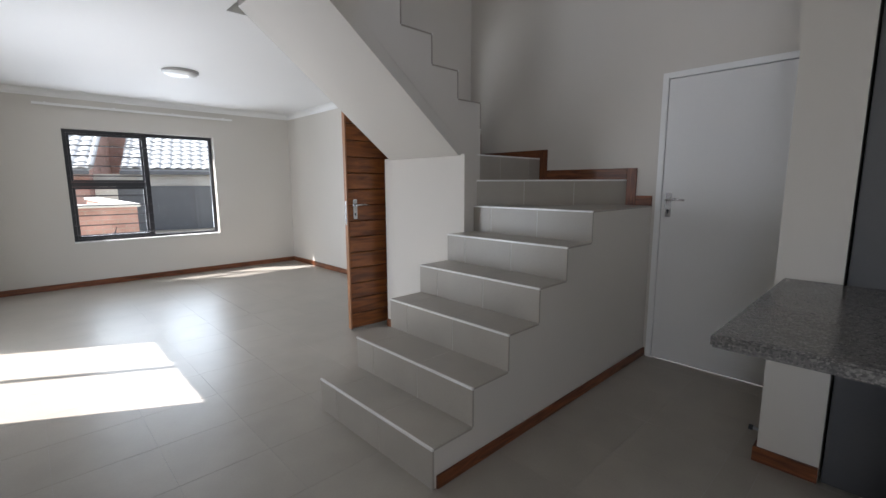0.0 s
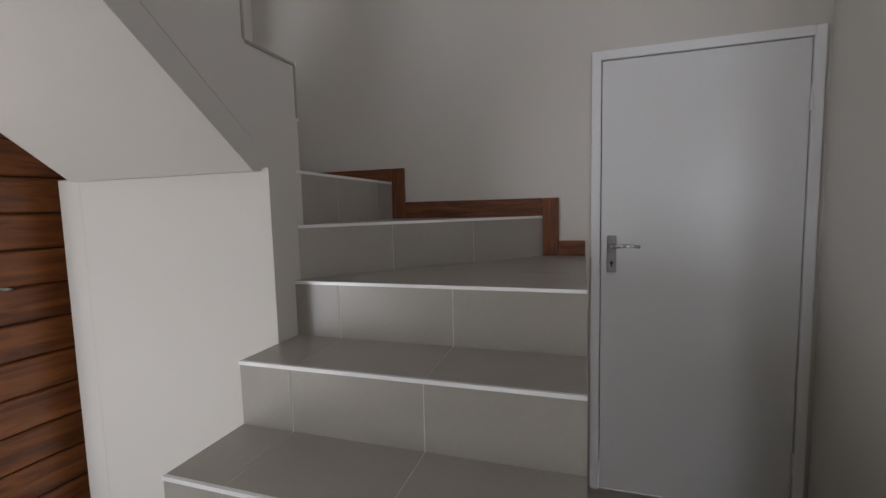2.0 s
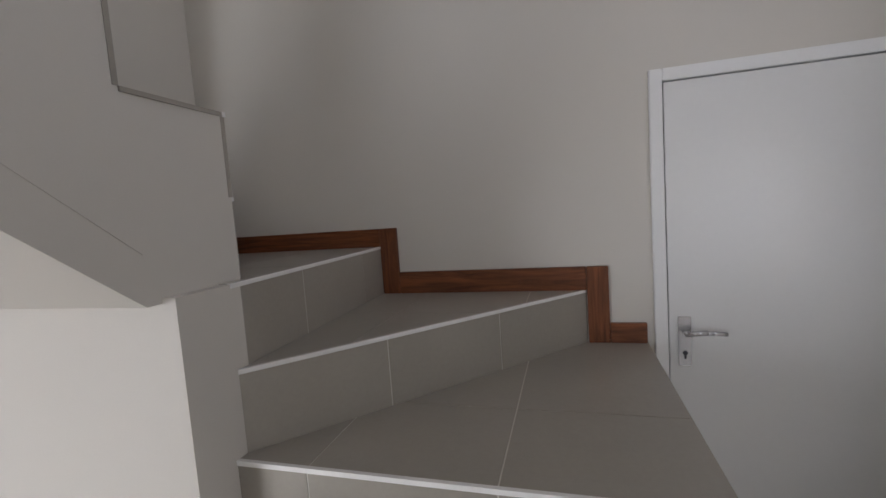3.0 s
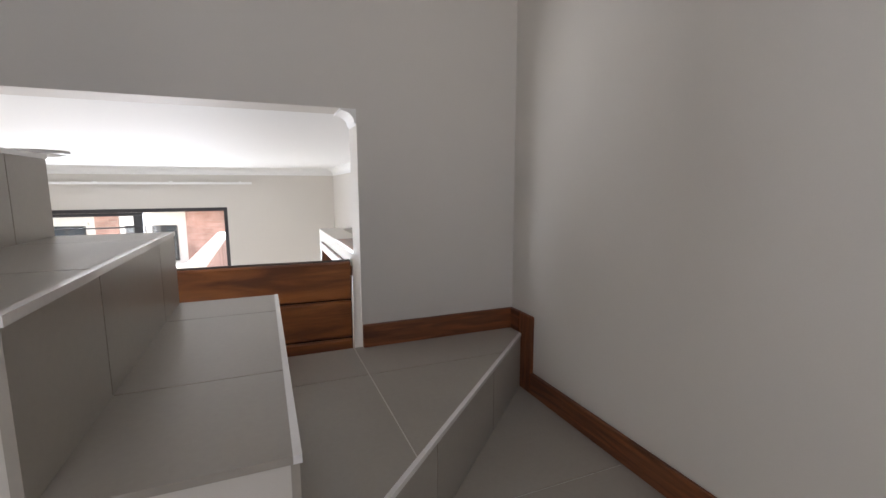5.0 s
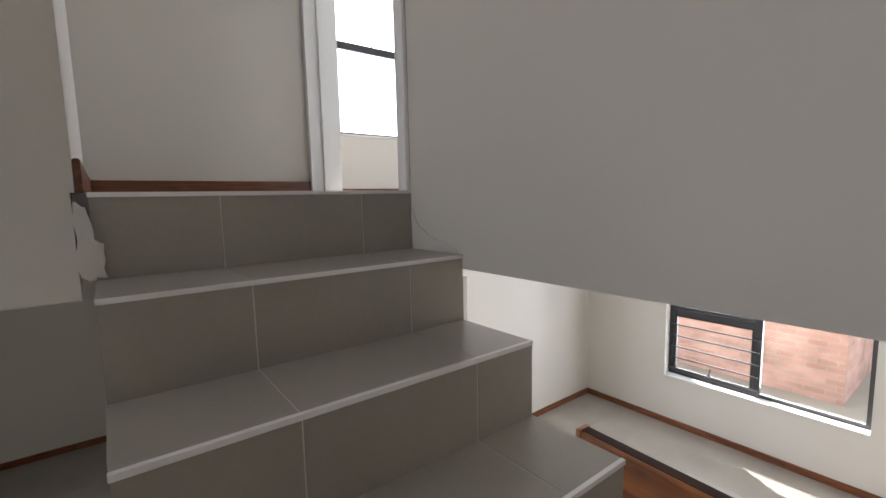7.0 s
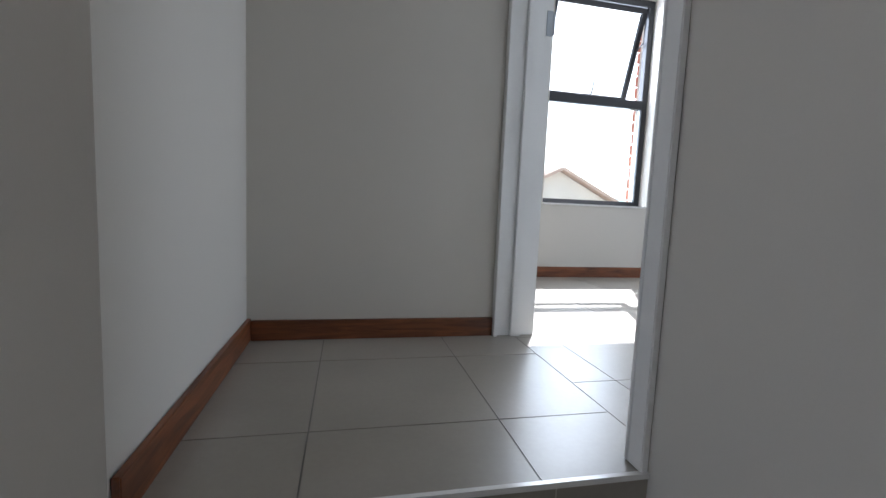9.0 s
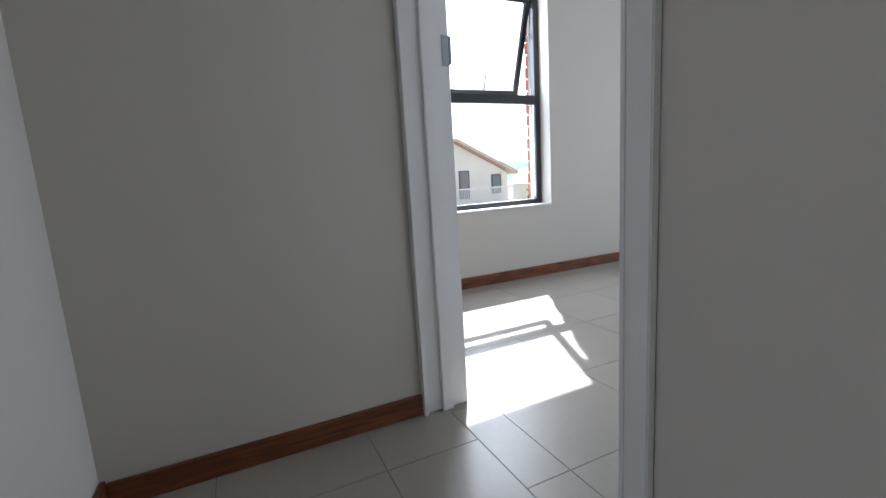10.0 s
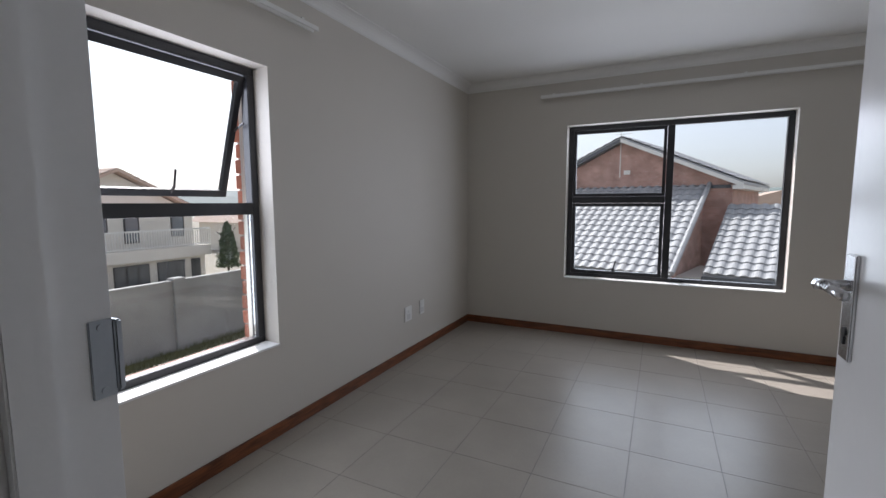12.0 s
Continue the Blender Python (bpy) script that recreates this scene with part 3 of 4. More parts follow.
e = 0.001
skirt(0.836, W, YN - SD, YN - e, 6 * R)
skirt(0.762, 0.835, YN - SD, YN - e, 6 * R, 7 * R + SK + 0.013, SKIRT_Z)
skirt(0.056, 0.761, YN - SD, YN - e, 7 * R, 7 * R + SK + 0.013)
skirt(-0.018, 0.055, YN - SD, YN - e, 7 * R, 8 * R + SK, SKIRT_Z)
skirt(-0.709, -0.019, YN - SD, YN - e, 8 * R)
skirt(-0.783, -0.710, YN - SD, YN - e, 8 * R, 9 * R + SK, SKIRT_Z)
skirt(XL + SD, -0.784, YN - SD, YN - e, 9 * R)
skirt(XL + e, XL + SD, 1.648, YN - e, 9 * R)
skirt(W + e, W + SD, 0.02, YN - e, 0, 0.06)
skirt(1.865 - SD, 1.865 - e, 1.245, YN - e, 0)
skirt(1.851, 2.09, 1.245 - SD, 1.245 - e, 0)
skirt(XW + e, XW + SD, YS + e, YN - e, 0)
skirt(XW + SD, DX0 - 0.01, YS + e, YS + SD, 0)
skirt(DX1 + 0.01, -0.6, YS + e, YS + SD, 0)
skirt(XW + SD, -2.0, YN - SD, YN - e, 0)
skirt(-2.0 - SD, -2.0 - e, 1.66, YN - SD, 0)
skirt(XT, -0.001, 1.197 - SD, 1.197 - e, 0)
skirt(XW + e, XW + SD, YS + e, YN - e, F)
skirt(XW + SD, XT - e, YS + e, YS + SD, F)
skirt(XW + SD, XT - e, YN - SD, YN - e, F)
skirt(-0.836, -0.009 - SD, YH + e, YH + SD, F, F + 0.066)
skirt(-0.008 - SD, -0.008 - e, YH + e, YB - 0.005, F)
skirt(-0.48, 2.42, YK + e, YK + SD, 0)
skirt(2.42 - SD, 2.42 - e, YK + SD, -3.15, 0)
skirt(1.85 - SD, 1.85 - e, -3.15, -2.86, 0)
skirt(1.85 - SD, 2.6, -2.86 + e, -2.86 + SD, 0)

# ---- doors ----


def handle(door, x, y, z, axis, sgn, swing, lever_len=0.115):
    """A lever on a narrow back plate; sgn: which way the face looks along axis, swing: which way the lever points."""
    def P(u, out, w):
        return (x + u, y + sgn * out, z + w) if axis == "y" else (x + sgn * out, y + u, z + w)
    bm = bmesh.new()
    a, b = P(-0.02, 0.0, -0.085), P(0.02, 0.007, 0.085)
    box(bm, a[0], b[0], a[1], b[1], a[2], b[2])
    part("handle_plate", bm, CHROME, door, "satin chrome back plate", bevel=0.002)
    bm = bmesh.new()
    rod(bm, P(0, 0.006, 0.035), P(0, 0.05, 0.035), 0.009, 10)
    rod(bm, P(0, 0.046, 0.035), P(swing * lever_len * 0.5, 0.052, 0.042), 0.0085, 8)
    rod(bm, P(swing * lever_len * 0.45, 0.052, 0.042), P(swing * lever_len, 0.045, 0.036), 0.0075, 8)
    part("lever", bm, CHROME, door, "curved chrome lever", smooth=True)
    bm = rod(bmesh.new(), P(0, 0.006, -0.04), P(0, 0.009, -0.04), 0.008, 10)
    box(bm, *[v for pair in zip(P(-0.003, 0.006, -0.06), P(0.003, 0.009, -0.04)) for v in pair])
    part("keyhole", bm, ALU, door)


# the closed white door beside the stair
door = thing("door_1", "closed plain white painted flush door in a white steel frame", "door", kind="structure", at=(1.4, YN, 0))
bm = bmesh.new()
box(bm, 0.98, 1.02, YN - 0.016, YN + 0.12, 0, 2.055)
box(bm, 1.805, 1.845, YN - 0.016, YN + 0.12, 0, 2.055)
box(bm, 1.02, 1.805, YN - 0.016, YN + 0.12, 2.015, 2.055)
part("door_frame", bm, FRAMEW, door, "white enamelled steel frame", bevel=0.003)
part("door_leaf", bx(1.024, 1.801, YN - 0.008, YN + 0.034, 0.008, 2.011), GLOSSW, door, bevel=0.002)
for z in (0.25, 1.78):
    part("hinge", rod(bmesh.new(), (1.804, YN - 0.014, z - 0.05), (1.804, YN - 0.014, z + 0.05), 0.006, 8), FRAMEW, door)
handle(door, 1.07, YN - 0.008, 1.15, "y", -1, 1)
solid("wall_store", bx(0.9, 1.9, YN + TH, YN + TH + 0.1, 0, 2.2), PAINT, "plain wall closing the space behind the white door")

# the boarded closet door, standing open along the stair
door = thing("door_2", "open closet door of horizontal reddish-brown timber boards", "door", kind="structure", at=(-1.075, 1.655, 0))
LEAF_M = Matrix.Translation((-1.075, 1.655, 0)) @ pose(0, 0, 0, 0, 0, -3.0)
n_boards, d_h, d_w = 14, 1.955, 0.775
for i in range(n_boards):
    z0, z1 = 0.012 + (d_h - 0.012) * i / n_boards, 0.012 + (d_h - 0.012) * (i + 1) / n_boards - 0.006
    bm = bx(0.002, 0.023, -d_w + 0.012, 0, z0, z1)
    bmesh.ops.bevel(bm, geom=bm.edges[:], offset=0.006, segments=1, affect="EDGES")
    bm.transform(LEAF_M)
    part("board", bm, DOORWOOD, door)
# the core is coloured dark so the gaps read as shaded
bm = bx(-0.02, 0.012, -d_w + 0.013, 0, 0.012, d_h - 0.004)
bm.transform(LEAF_M)
part("door_core", bm, GAP_SHADE, door, "board backing darkened for the shade in the gaps")
bm = bx(-0.021, 0.024, -d_w, -d_w + 0.0125, 0.01, d_h)
bm.transform(LEAF_M)
part("edge_strip", bm, mat("raw_timber_edge", (0.33, 0.15, 0.07), 0.5, vary=0.15, scale=12), door, "paler timber edge strip")
bm = bx(-0.012, 0.014, -d_w - 0.0015, -d_w + 0.001, 0.95, 1.16)
bm.transform(LEAF_M)
part("lock_plate", bm, CHROME, door, "brass-coloured lock faceplate")
p = LEAF_M @ Vector((0.023, -d_w + 0.075, 0))
handle(door, p.x, p.y, 1.085, "x", 1, 1)
frame_2 = thing("door_3", "reddish-brown stained timber door frame of the closet", "door frame", kind="structure", at=(-1.46, 1.66, 0))
bm = bmesh.new()
box(bm, -1.859, -1.82, 1.648, 1.775, 0, 1.929)
box(bm, -1.10, -1.061, 1.665, 1.775, 0, 1.929)
box(bm, -1.82, -1.10, 1.648, 1.775, 1.89, 1.929)
part("door_frame", bm, SKIRT_Z, frame_2, bevel=0.003)
part("top_trim", bx(-1.32, XT - 0.002, 1.648, 1.78, 1.9865, 2.0), SKIRT, frame_2, "stained timber capping")

# the bedroom's doorway: pressed steel frame, leaf swung inside
door = thing("door_4", "white painted bedroom door standing open in a pressed steel frame", "door", kind="structure", at=(-0.91, 0.33, F))
H2 = F + 2.03
bm = bmesh.new()
box(bm, XT - 0.028, XL + 0.016, YH + 0.001, YH + 0.014, F, H2)
box(bm, XT + 0.03, XL - 0.048, YH + 0.014, YH + 0.03, F, H2)
box(bm, XL + 0.003, XL + 0.016, YH + 0.014, YH + 0.03, F, H2)
part("frame_jamb", bm, FRAMEW, door, "white stepped steel jamb", bevel=0.002)
bm = bmesh.new()
box(bm, XT - 0.012, XL + 0.016, 0.355, 0.366, F, H2)
box(bm, XT + 0.045, XL - 0.024, 0.345, 0.355, F, H2)
box(bm, XL + 0.001, XL + 0.016, 0.366, 0.405, F, H2 + 0.04)
box(bm, XT - 0.014, XT - 0.001, 0.366, 0.405, F, H2 + 0.04)
part("frame_jamb", bm, FRAMEW, door, "white stepped steel jamb", bevel=0.002)
bm = bmesh.new()
box(bm, XT - 0.012, XL + 0.016, YH + 0.001, 0.366, H2, H2 + 0.019)
part("frame_head", bm, FRAMEW, door)
bm = bmesh.new()
box(bm, XT - 0.027, XT - 0.004, YH + 0.0135, YH + 0.0165, F + 1.054, F + 1.138)
part("strike_plate", bm, STEEL, door, "dull steel strike plate", bevel=0.001)
part("strike_lip", bx(XT - 0.034, XT - 0.0265, YH + 0.0, YH + 0.02, F + 1.058, F + 1.136), STEEL, door, "bent steel strike lip", bevel=0.002)
for z in (1.062, 1.13):
    part("screw", rod(bmesh.new(), (XT - 0.015, YH + 0.0138, F + z), (XT - 0.015, YH + 0.0178, F + z), 0.004, 8), STEEL, door)
LM = Matrix.Translation((XT + 0.012, 0.352, F)) @ pose(0, 0, 0, 0, 0, -2.5)
bm = bx(-0.745, 0, -0.002, 0.038, 0.008, 2.022)
bm.transform(LM)
part("door_leaf", bm, GLOSSW, door, "white painted flush leaf", bevel=0.002)
p = LM @ Vector((-0.69, -0.002, 0))
handle(door, p.x, p.y, F + 1.09, "y", -1, 1)

# ---- fixed things ----
stop = thing("door_stop", "small dark rubber door stop on the wall end", "door stop", at=(1.865, 1.30, 0.13))
part("stem", rod(bmesh.new(), (1.864, 1.30, 0.13), (1.835, 1.30, 0.13), 0.008, 8), STEEL, stop)
part("rubber_tip", rod(bmesh.new(), (1.836, 1.30, 0.13), (1.818, 1.30, 0.13), 0.013, 10), ALU, stop, "black rubber tip")

counter = thing("breakfast_counter", "speckled grey granite breakfast counter on a wall end", "counter", at=(2.3, 0.7, 0.89))
bm = bx(1.895, 3.4, 0.19, 1.244, 0.853, 0.89)
part("worktop", bm, GRANITE, counter, bevel=0.006)
# the shade below the worktop is put into this panel's colour
part("support", bx(2.35, 3.38, 0.55, 1.243, 0, 0.852), SHADE_GREY, counter, "panel under the counter, coloured dark for its shade")
# added box: its dark colour stands for the wall end in shadow
shade_box = thing("wall_end_shade", "tall box coloured dark for the shaded wall end", "cupboard", at=(2.5, 1.55, 0))
part("body", bx(2.1, 2.7, 1.262, 1.88, 0, 2.2), SHADE_GREY, shade_box, bevel=0.003)
part("door", bx(2.103, 2.697, 1.246, 1.261, 0.1, 2.19), SHADE_GREY, shade_box, bevel=0.003)

lamp = thing("ceiling_lamp", "round white opal ceiling lamp, switched off", "ceiling light", at=(-2.93, 0.14, C1))


def lathe(prof, n=28):
    bm = bmesh.new()
    rings = [[bm.verts.new((r * math.cos(2 * math.pi * i / n), r * math.sin(2 * math.pi * i / n), z)) for i in range(n)] for r, z in prof]
    for a, b in zip(rings, rings[1:]):
        for i in range(n):
            bm.faces.new((a[i], a[(i + 1) % n], b[(i + 1) % n], b[i]))
    bm.faces.new(rings[0])
    bm.faces.new(rings[-1])
    return bm


bm = lathe([(0.165, 0.0), (0.165, -0.016), (0.15, -0.022)])
bm.transform(Matrix.Translation((-2.93, 0.14, C1)))
part("base_ring", bm, mat("nickel_ring", (0.35, 0.34, 0.33), 0.4, 0.6), lamp, "brushed metal ring")
bm = lathe([(0.148, -0.02), (0.145, -0.03), (0.125, -0.042), (0.08, -0.05), (0.02, -0.053)])
bm.transform(Matrix.Translation((-2.93, 0.14, C1)))
part("shade", bm, PLASTIC, lamp, "frosted white glass shade", smooth=True)


def curtain_rail(axis, a0, a1, p, z, n):
    """A double white track on small brackets."""
    if axis == "x":
        rail = thing("curtain_rail", "plain white double curtain track above the window", "curtain rail", at=(p, (a0 + a1) / 2, z))
    else:
        rail = thing("curtain_rail", "plain white double curtain track above the window", "curtain rail", at=((a0 + a1) / 2, p, z))
    for off in (0.03, 0.065):
        bm = bmesh.new()
        if axis == "x":
            box(bm, p + off, p + off + 0.012, a0, a1, z - 0.012, z + 0.012)
        else:
            box(bm, a0, a1, p + off, p + off + 0.012, z - 0.012, z + 0.012)
        part("track", bm, PLASTIC, rail, bevel=0.002)
    for i in range(n):
        a = a0 + 0.12 + (a1 - a0 - 0.24) * i / (n - 1)
        bm = bmesh.new()
        if axis == "x":
            box(bm, p + 0.0, p + 0.078, a - 0.01, a + 0.01, z + 0.0125, z + 0.02)
        else:
            box(bm, a - 0.01, a + 0.01, p + 0.0, p + 0.078, z + 0.0125, z + 0.02)
        part("bracket", bm, PLASTIC, rail)


curtain_rail("x", -0.95, 1.28, XW, 2.265, 4)
curtain_rail("x", -0.95, 1.5, XW, F + 2.24, 4)
curtain_rail("y", -2.72, -1.33, YS, F + 2.22, 3)


def socket(x, z, w=0.075, group="bedroom sockets"):
    s = thing("wall_socket", "white plastic wall socket plate above the skirting", "socket", group, at=(x, YS, z))
    part("plate", bx(x - w / 2, x + w / 2, YS, YS + 0.009, z - 0.06, z + 0.06), PLASTIC, s, bevel=0.003)
    part("switch", bx(x - 0.012, x + 0.012, YS + 0.009, YS + 0.013, z + 0.01, z + 0.035), PLASTIC, s, bevel=0.001)
    part("socket_face", bx(x - 0.025, x + 0.025, YS + 0.009, YS + 0.011, z - 0.045, z - 0.003), GLOSSW, s, bevel=0.001)


socket(-3.76, F + 0.36, 0.11)
socket(-3.99, F + 0.37)
socket(-3.60, 0.36, 0.11, "")


# ---- ragged plaster where the flight meets the walls ----


def ragged(name, pts, thick, axis, at, parent):
    """A rough patch of plaster: an uneven outline with a lumpy face."""
    rnd = random.Random(len(pts) * 7 + int(at * 100))
    ring = []
    for i, p in enumerate(pts):
        q = pts[(i + 1) % len(pts)]
        for k in range(4):
            t = k / 4
            ring.append((p[0] + t * (q[0] - p[0]) + rnd.uniform(-0.004, 0.004), p[1] + t * (q[1] - p[1]) + rnd.uniform(-0.004, 0.004)))
    return part(name, prism(bmesh.new(), ring, axis, at, at + thick), PAINT, parent, "rough smear of white plaster")


ragged("plaster_patch", [(0.66, 2.472), (0.60, 2.497), (0.52, 2.512), (0.45, 2.545), (0.412, 2.60), (0.412, 2.472)], 0.004, "x", XL + 0.0005, stairs)
ragged("plaster_patch", [(-0.0, 2.64), (-0.025, 2.63), (-0.03, 2.56), (-0.048, 2.55), (-0.045, 2.475), (-0.0, 2.475)], 0.006, "y", 0.4065, stairs)

# bricks of the outer leaf beside the bedroom window
bm = bmesh.new()
holed(bm, "y", YS - TH - 0.108, YS - TH - 0.002, XW - TH, -0.6, -0.25, C1 + 0.1, [(DX0, DX1, -0.25, DZ1)])
holed(bm, "y", YS - TH - 0.108, YS - TH - 0.002, XW - TH, 0.1, C1 + 0.1, C2, [(SX0 - 0.275, SX1 + 0.05, SZ0 - 0.02, SZ1 + 0.10)])
solid("wall_outer_leaf", bm, BRICKWORK, "red face-brick outer leaf of the house")
wall_s = bpy.data.objects["wall_south"]
for i in range(18):
    z0 = SZ0 - 0.015 + i * 0.086
    w = 0.22 if i % 2 else 0.106
    bm = bx(SX0 - 0.05 - w, SX0 - 0.052 + (0.004 if i % 3 else -0.003), YS - TH - 0.106, YS - TH - 0.001, z0, z0 + 0.074)
    bmesh.ops.bevel(bm, geom=bm.edges[:], offset=0.003, segments=1, affect="EDGES")
    part("brick", bm, BRICK, wall_s)
bm = bx(SX0 - 0.272, SX0 - 0.062, YS - TH - 0.095, YS - TH - 0.001, SZ0 - 0.015, SZ0 + 1.55)
part("mortar_bed", bm, MORTAR, wall_s)

# ---- outside ----
bm = bmesh.new()
grid = [[bm.verts.new((x, y, -0.25)) for y in (-420, -60, -30, -12, -6, 6, 30, 60, 420)] for x in (-420, -60, -30, -12, -6, 6, 30, 60, 420)]
for a, b in zip(grid, grid[1:]):
    for i in range(len(a) - 1):
        bm.faces.new((a[i], b[i], b[i + 1], a[i + 1]))
solid("ground", bm, EARTH, "dry pale ground between the houses", "ground")

# far hills all round
bm = bmesh.new()
rings = []
for r, h in ((230, -0.3), (280, 6.0), (330, 12.0), (400, 11.0)):
    ring = []
    for i in range(120):
        a = 2 * math.pi * i / 120
        lump = noise.noise(Vector((math.cos(a) * 3, math.sin(a) * 3, r * 0.01))) + 0.5 * noise.noise(Vector((math.cos(a) * 9, math.sin(a) * 9, r * 0.02)))
        ring.append(bm.verts.new((r * math.cos(a), r * math.sin(a), h + (5 * lump if h > 0 else 0))))
    rings.append(ring)
for a, b in zip(rings, rings[1:]):
    for i in range(120):
        bm.faces.new((a[i], a[(i + 1) % 120], b[(i + 1) % 120], b[i]))
solid("backdrop", bm, HILL, "low hazy hills on the horizon", "hills")


def pantiles(parent, origin, across, up, nx, ny, pitch, rise, material, name="roof_tiles"):
    """Rows of S-shaped concrete tiles on a slope: origin at the eave's corner, unit vectors across and up the slope."""
    origin, across, up = Vector(origin), Vector(across).normalized(), Vector(up).normalized()
    out = across.cross(up).normalized()
    if out.z < 0:
        out = -out
    verts, faces = [], []
    prof = [(0.0, 0.012), (0.18, 0.038), (0.36, 0.046), (0.54, 0.034), (0.7, 0.006), (0.85, 0.0), (1.0, 0.012)]
    for j in range(ny):
        for i in range(nx):
            base = len(verts)
            for v, lift, drop in ((-0.03, 0.034, 0.0), (-0.03, 0.012, 0.0), (1.02, 0.0, 0.0)):
                for u, h in prof:
                    p = origin + across * ((i + u) * pitch) + up * ((j + v) * rise) + out * (h + lift)
                    verts.append(p)
            k = len(prof)
            for c in range(k - 1):
                faces.append((base + c, base + c + 1, base + k + c + 1, base + k + c))
                faces.append((base + c, base + c + 1, base + 2 * k + c + 1, base + 2 * k + c))
    me = bpy.data.meshes.new(name)
    me.from_pydata(verts, [], faces)
    me.materials.append(material)
    for p in me.polygons:
        p.use_smooth = False
    ob = new(name, me)
    ob.parent = parent
    ob.matrix_parent_inverse = Matrix.Translation(-parent.location)
    return tagged(ob, kind="stuff")


# the brick neighbour to the west, turned a little against this house
NB = Matrix.Translation((-15.0, 0.32, 0)) @ Matrix(((-0.961, 0.274, 0, 0), (0.274, 0.961, 0, 0), (0, 0, 1, 0), (0, 0, 0, 1)))


def nbox(*a):
    bm = bx(*a)
    bm.transform(NB)
    return bm


def nprism(pts, axis, a, b):
    bm = prism(bmesh.new(), pts, axis, a, b)
    bm.transform(NB)
    return bm


def nv(a, b, z):
    return NB @ Vector((a, b, z))


house = thing("neighbour_house", "red brick neighbour house with grey tiled roofs and a gable", "house", at=(-15, 0, -0.25))
part("wall", nprism([(0.5, -0.25), (0.5, 2.0), (4.2, 4.36), (4.2, -0.25)], "y", -0.22, 0.0), BRICKWORK, house, "red brick side wall")
part("wall", nbox(0.5, 0.72, -8.0, -0.23, -0.25, 2.0), WHITEOUT, house, "white plastered front wall")
part("brick_pier", nbox(0.44, 0.52, -1.45, -0.02, -0.25, 1.95), BRICKWORK, house, "red brick corner panel")
part("brick_pier", nbox(0.46, 0.52, -4.2, -3.5, -0.25, 1.95), BRICKWORK, house)
part("wall", nprism([(-6.7, -0.25), (0.85, -0.25), (0.85, 4.62), (-2.9, 6.28), (-6.7, 4.55)], "x", 4.2, 10.5), BRICKWORK, house, "red brick gable block")
for b0, b1 in ((-2.5, -1.75), (-3.3, -2.7), (-5.6, -4.5)):
    win = part("window", nbox(0.45, 0.499, b0, b1, -0.1, 1.05), ALU, house, "dark aluminium window")
    for c in (0, 1):
        w = (b1 - b0) / 2
        g = part("pane", nbox(0.446, 0.4495, b0 + c * w + 0.05, b0 + (c + 1) * w - 0.04, -0.04, 0.99), mat("dark_window_glass", (0.06, 0.07, 0.08), 0.08), win)
    part("window_surround", nbox(0.452, 0.4995, b0 - 0.1, b1 + 0.1, 1.06, 1.16), WHITEOUT, house)
SL = math.hypot(4.25, 2.72)
upv = nv(4.25, 0, 2.72) - nv(0, 0, 0)
acr = nv(0, 1, 0) - nv(0, 0, 0)
part("roof", nprism([(0.0, 1.74), (0.0, 1.80), (4.25, 4.5), (4.25, 4.36)], "y", -8.4, 0.12), ROOF_G, house)
pantiles(house, nv(-0.05, -8.4, 1.80), acr, upv, 28, 15, 0.304, SL / 15, ROOF_G)
bm = bmesh.new()
for k in range(13):
    a0 = k * 0.335
    rod(bm, nv(a0 - 0.02, 0.14, 1.86 + a0 * 0.64), nv(a0 + 0.36, 0.14, 1.85 + (a0 + 0.38) * 0.64), 0.085, 8)
part("verge_tiles", bm, ROOF_G, house)
part("gutter", nbox(-0.1, 0.02, -8.4, 0.1, 1.62, 1.74), CHAR, house, "dark grey gutter and fascia")
part("fascia", nbox(4.1, 4.16, -6.6, 0.8, 4.40, 4.52), CHAR, house)
# gable roof
for s in (-1, 1):
    b_e = -2.9 + s * 4.1
    part("roof", nprism([(-2.9, 6.36), (-2.9, 6.46), (b_e, 4.62), (b_e, 4.52)], "x", 3.85, 10.8), ROOF_G, house)
    up2 = nv(0, -2.9, 6.46) - nv(0, b_e, 4.62)
    pantiles(house, nv(3.85, b_e, 4.64), nv(1, 0, 0) - nv(0, 0, 0), up2, 22, 12, 0.31, up2.length / 12, ROOF_G)
    part("bargeboard", nprism([(-2.9, 6.26), (-2.9, 6.40), (b_e, 4.56), (b_e, 4.42)], "x", 3.78, 3.84), WHITEOUT if s > 0 else CHAR, house, "painted barge board")
part("eave_box", nbox(3.8, 10.6, 0.9, 1.22, 4.36, 4.5), WHITEOUT, house, "white boxed eave")
part("vent_plate", nbox(4.13, 4.19, -2.85, -2.62, 5.02, 5.18), WHITEOUT, house, "small white vent plate")
bm = bmesh.new()
rod(bm, nv(4.12, -3.0, 4.9), nv(4.12, -3.0, 6.75), 0.02, 6)
rod(bm, nv(4.12, -3.25, 6.6), nv(4.12, -2.55, 6.6), 0.012, 5)
part("antenna", bm, WHITEOUT, house, "thin pale antenna mast")
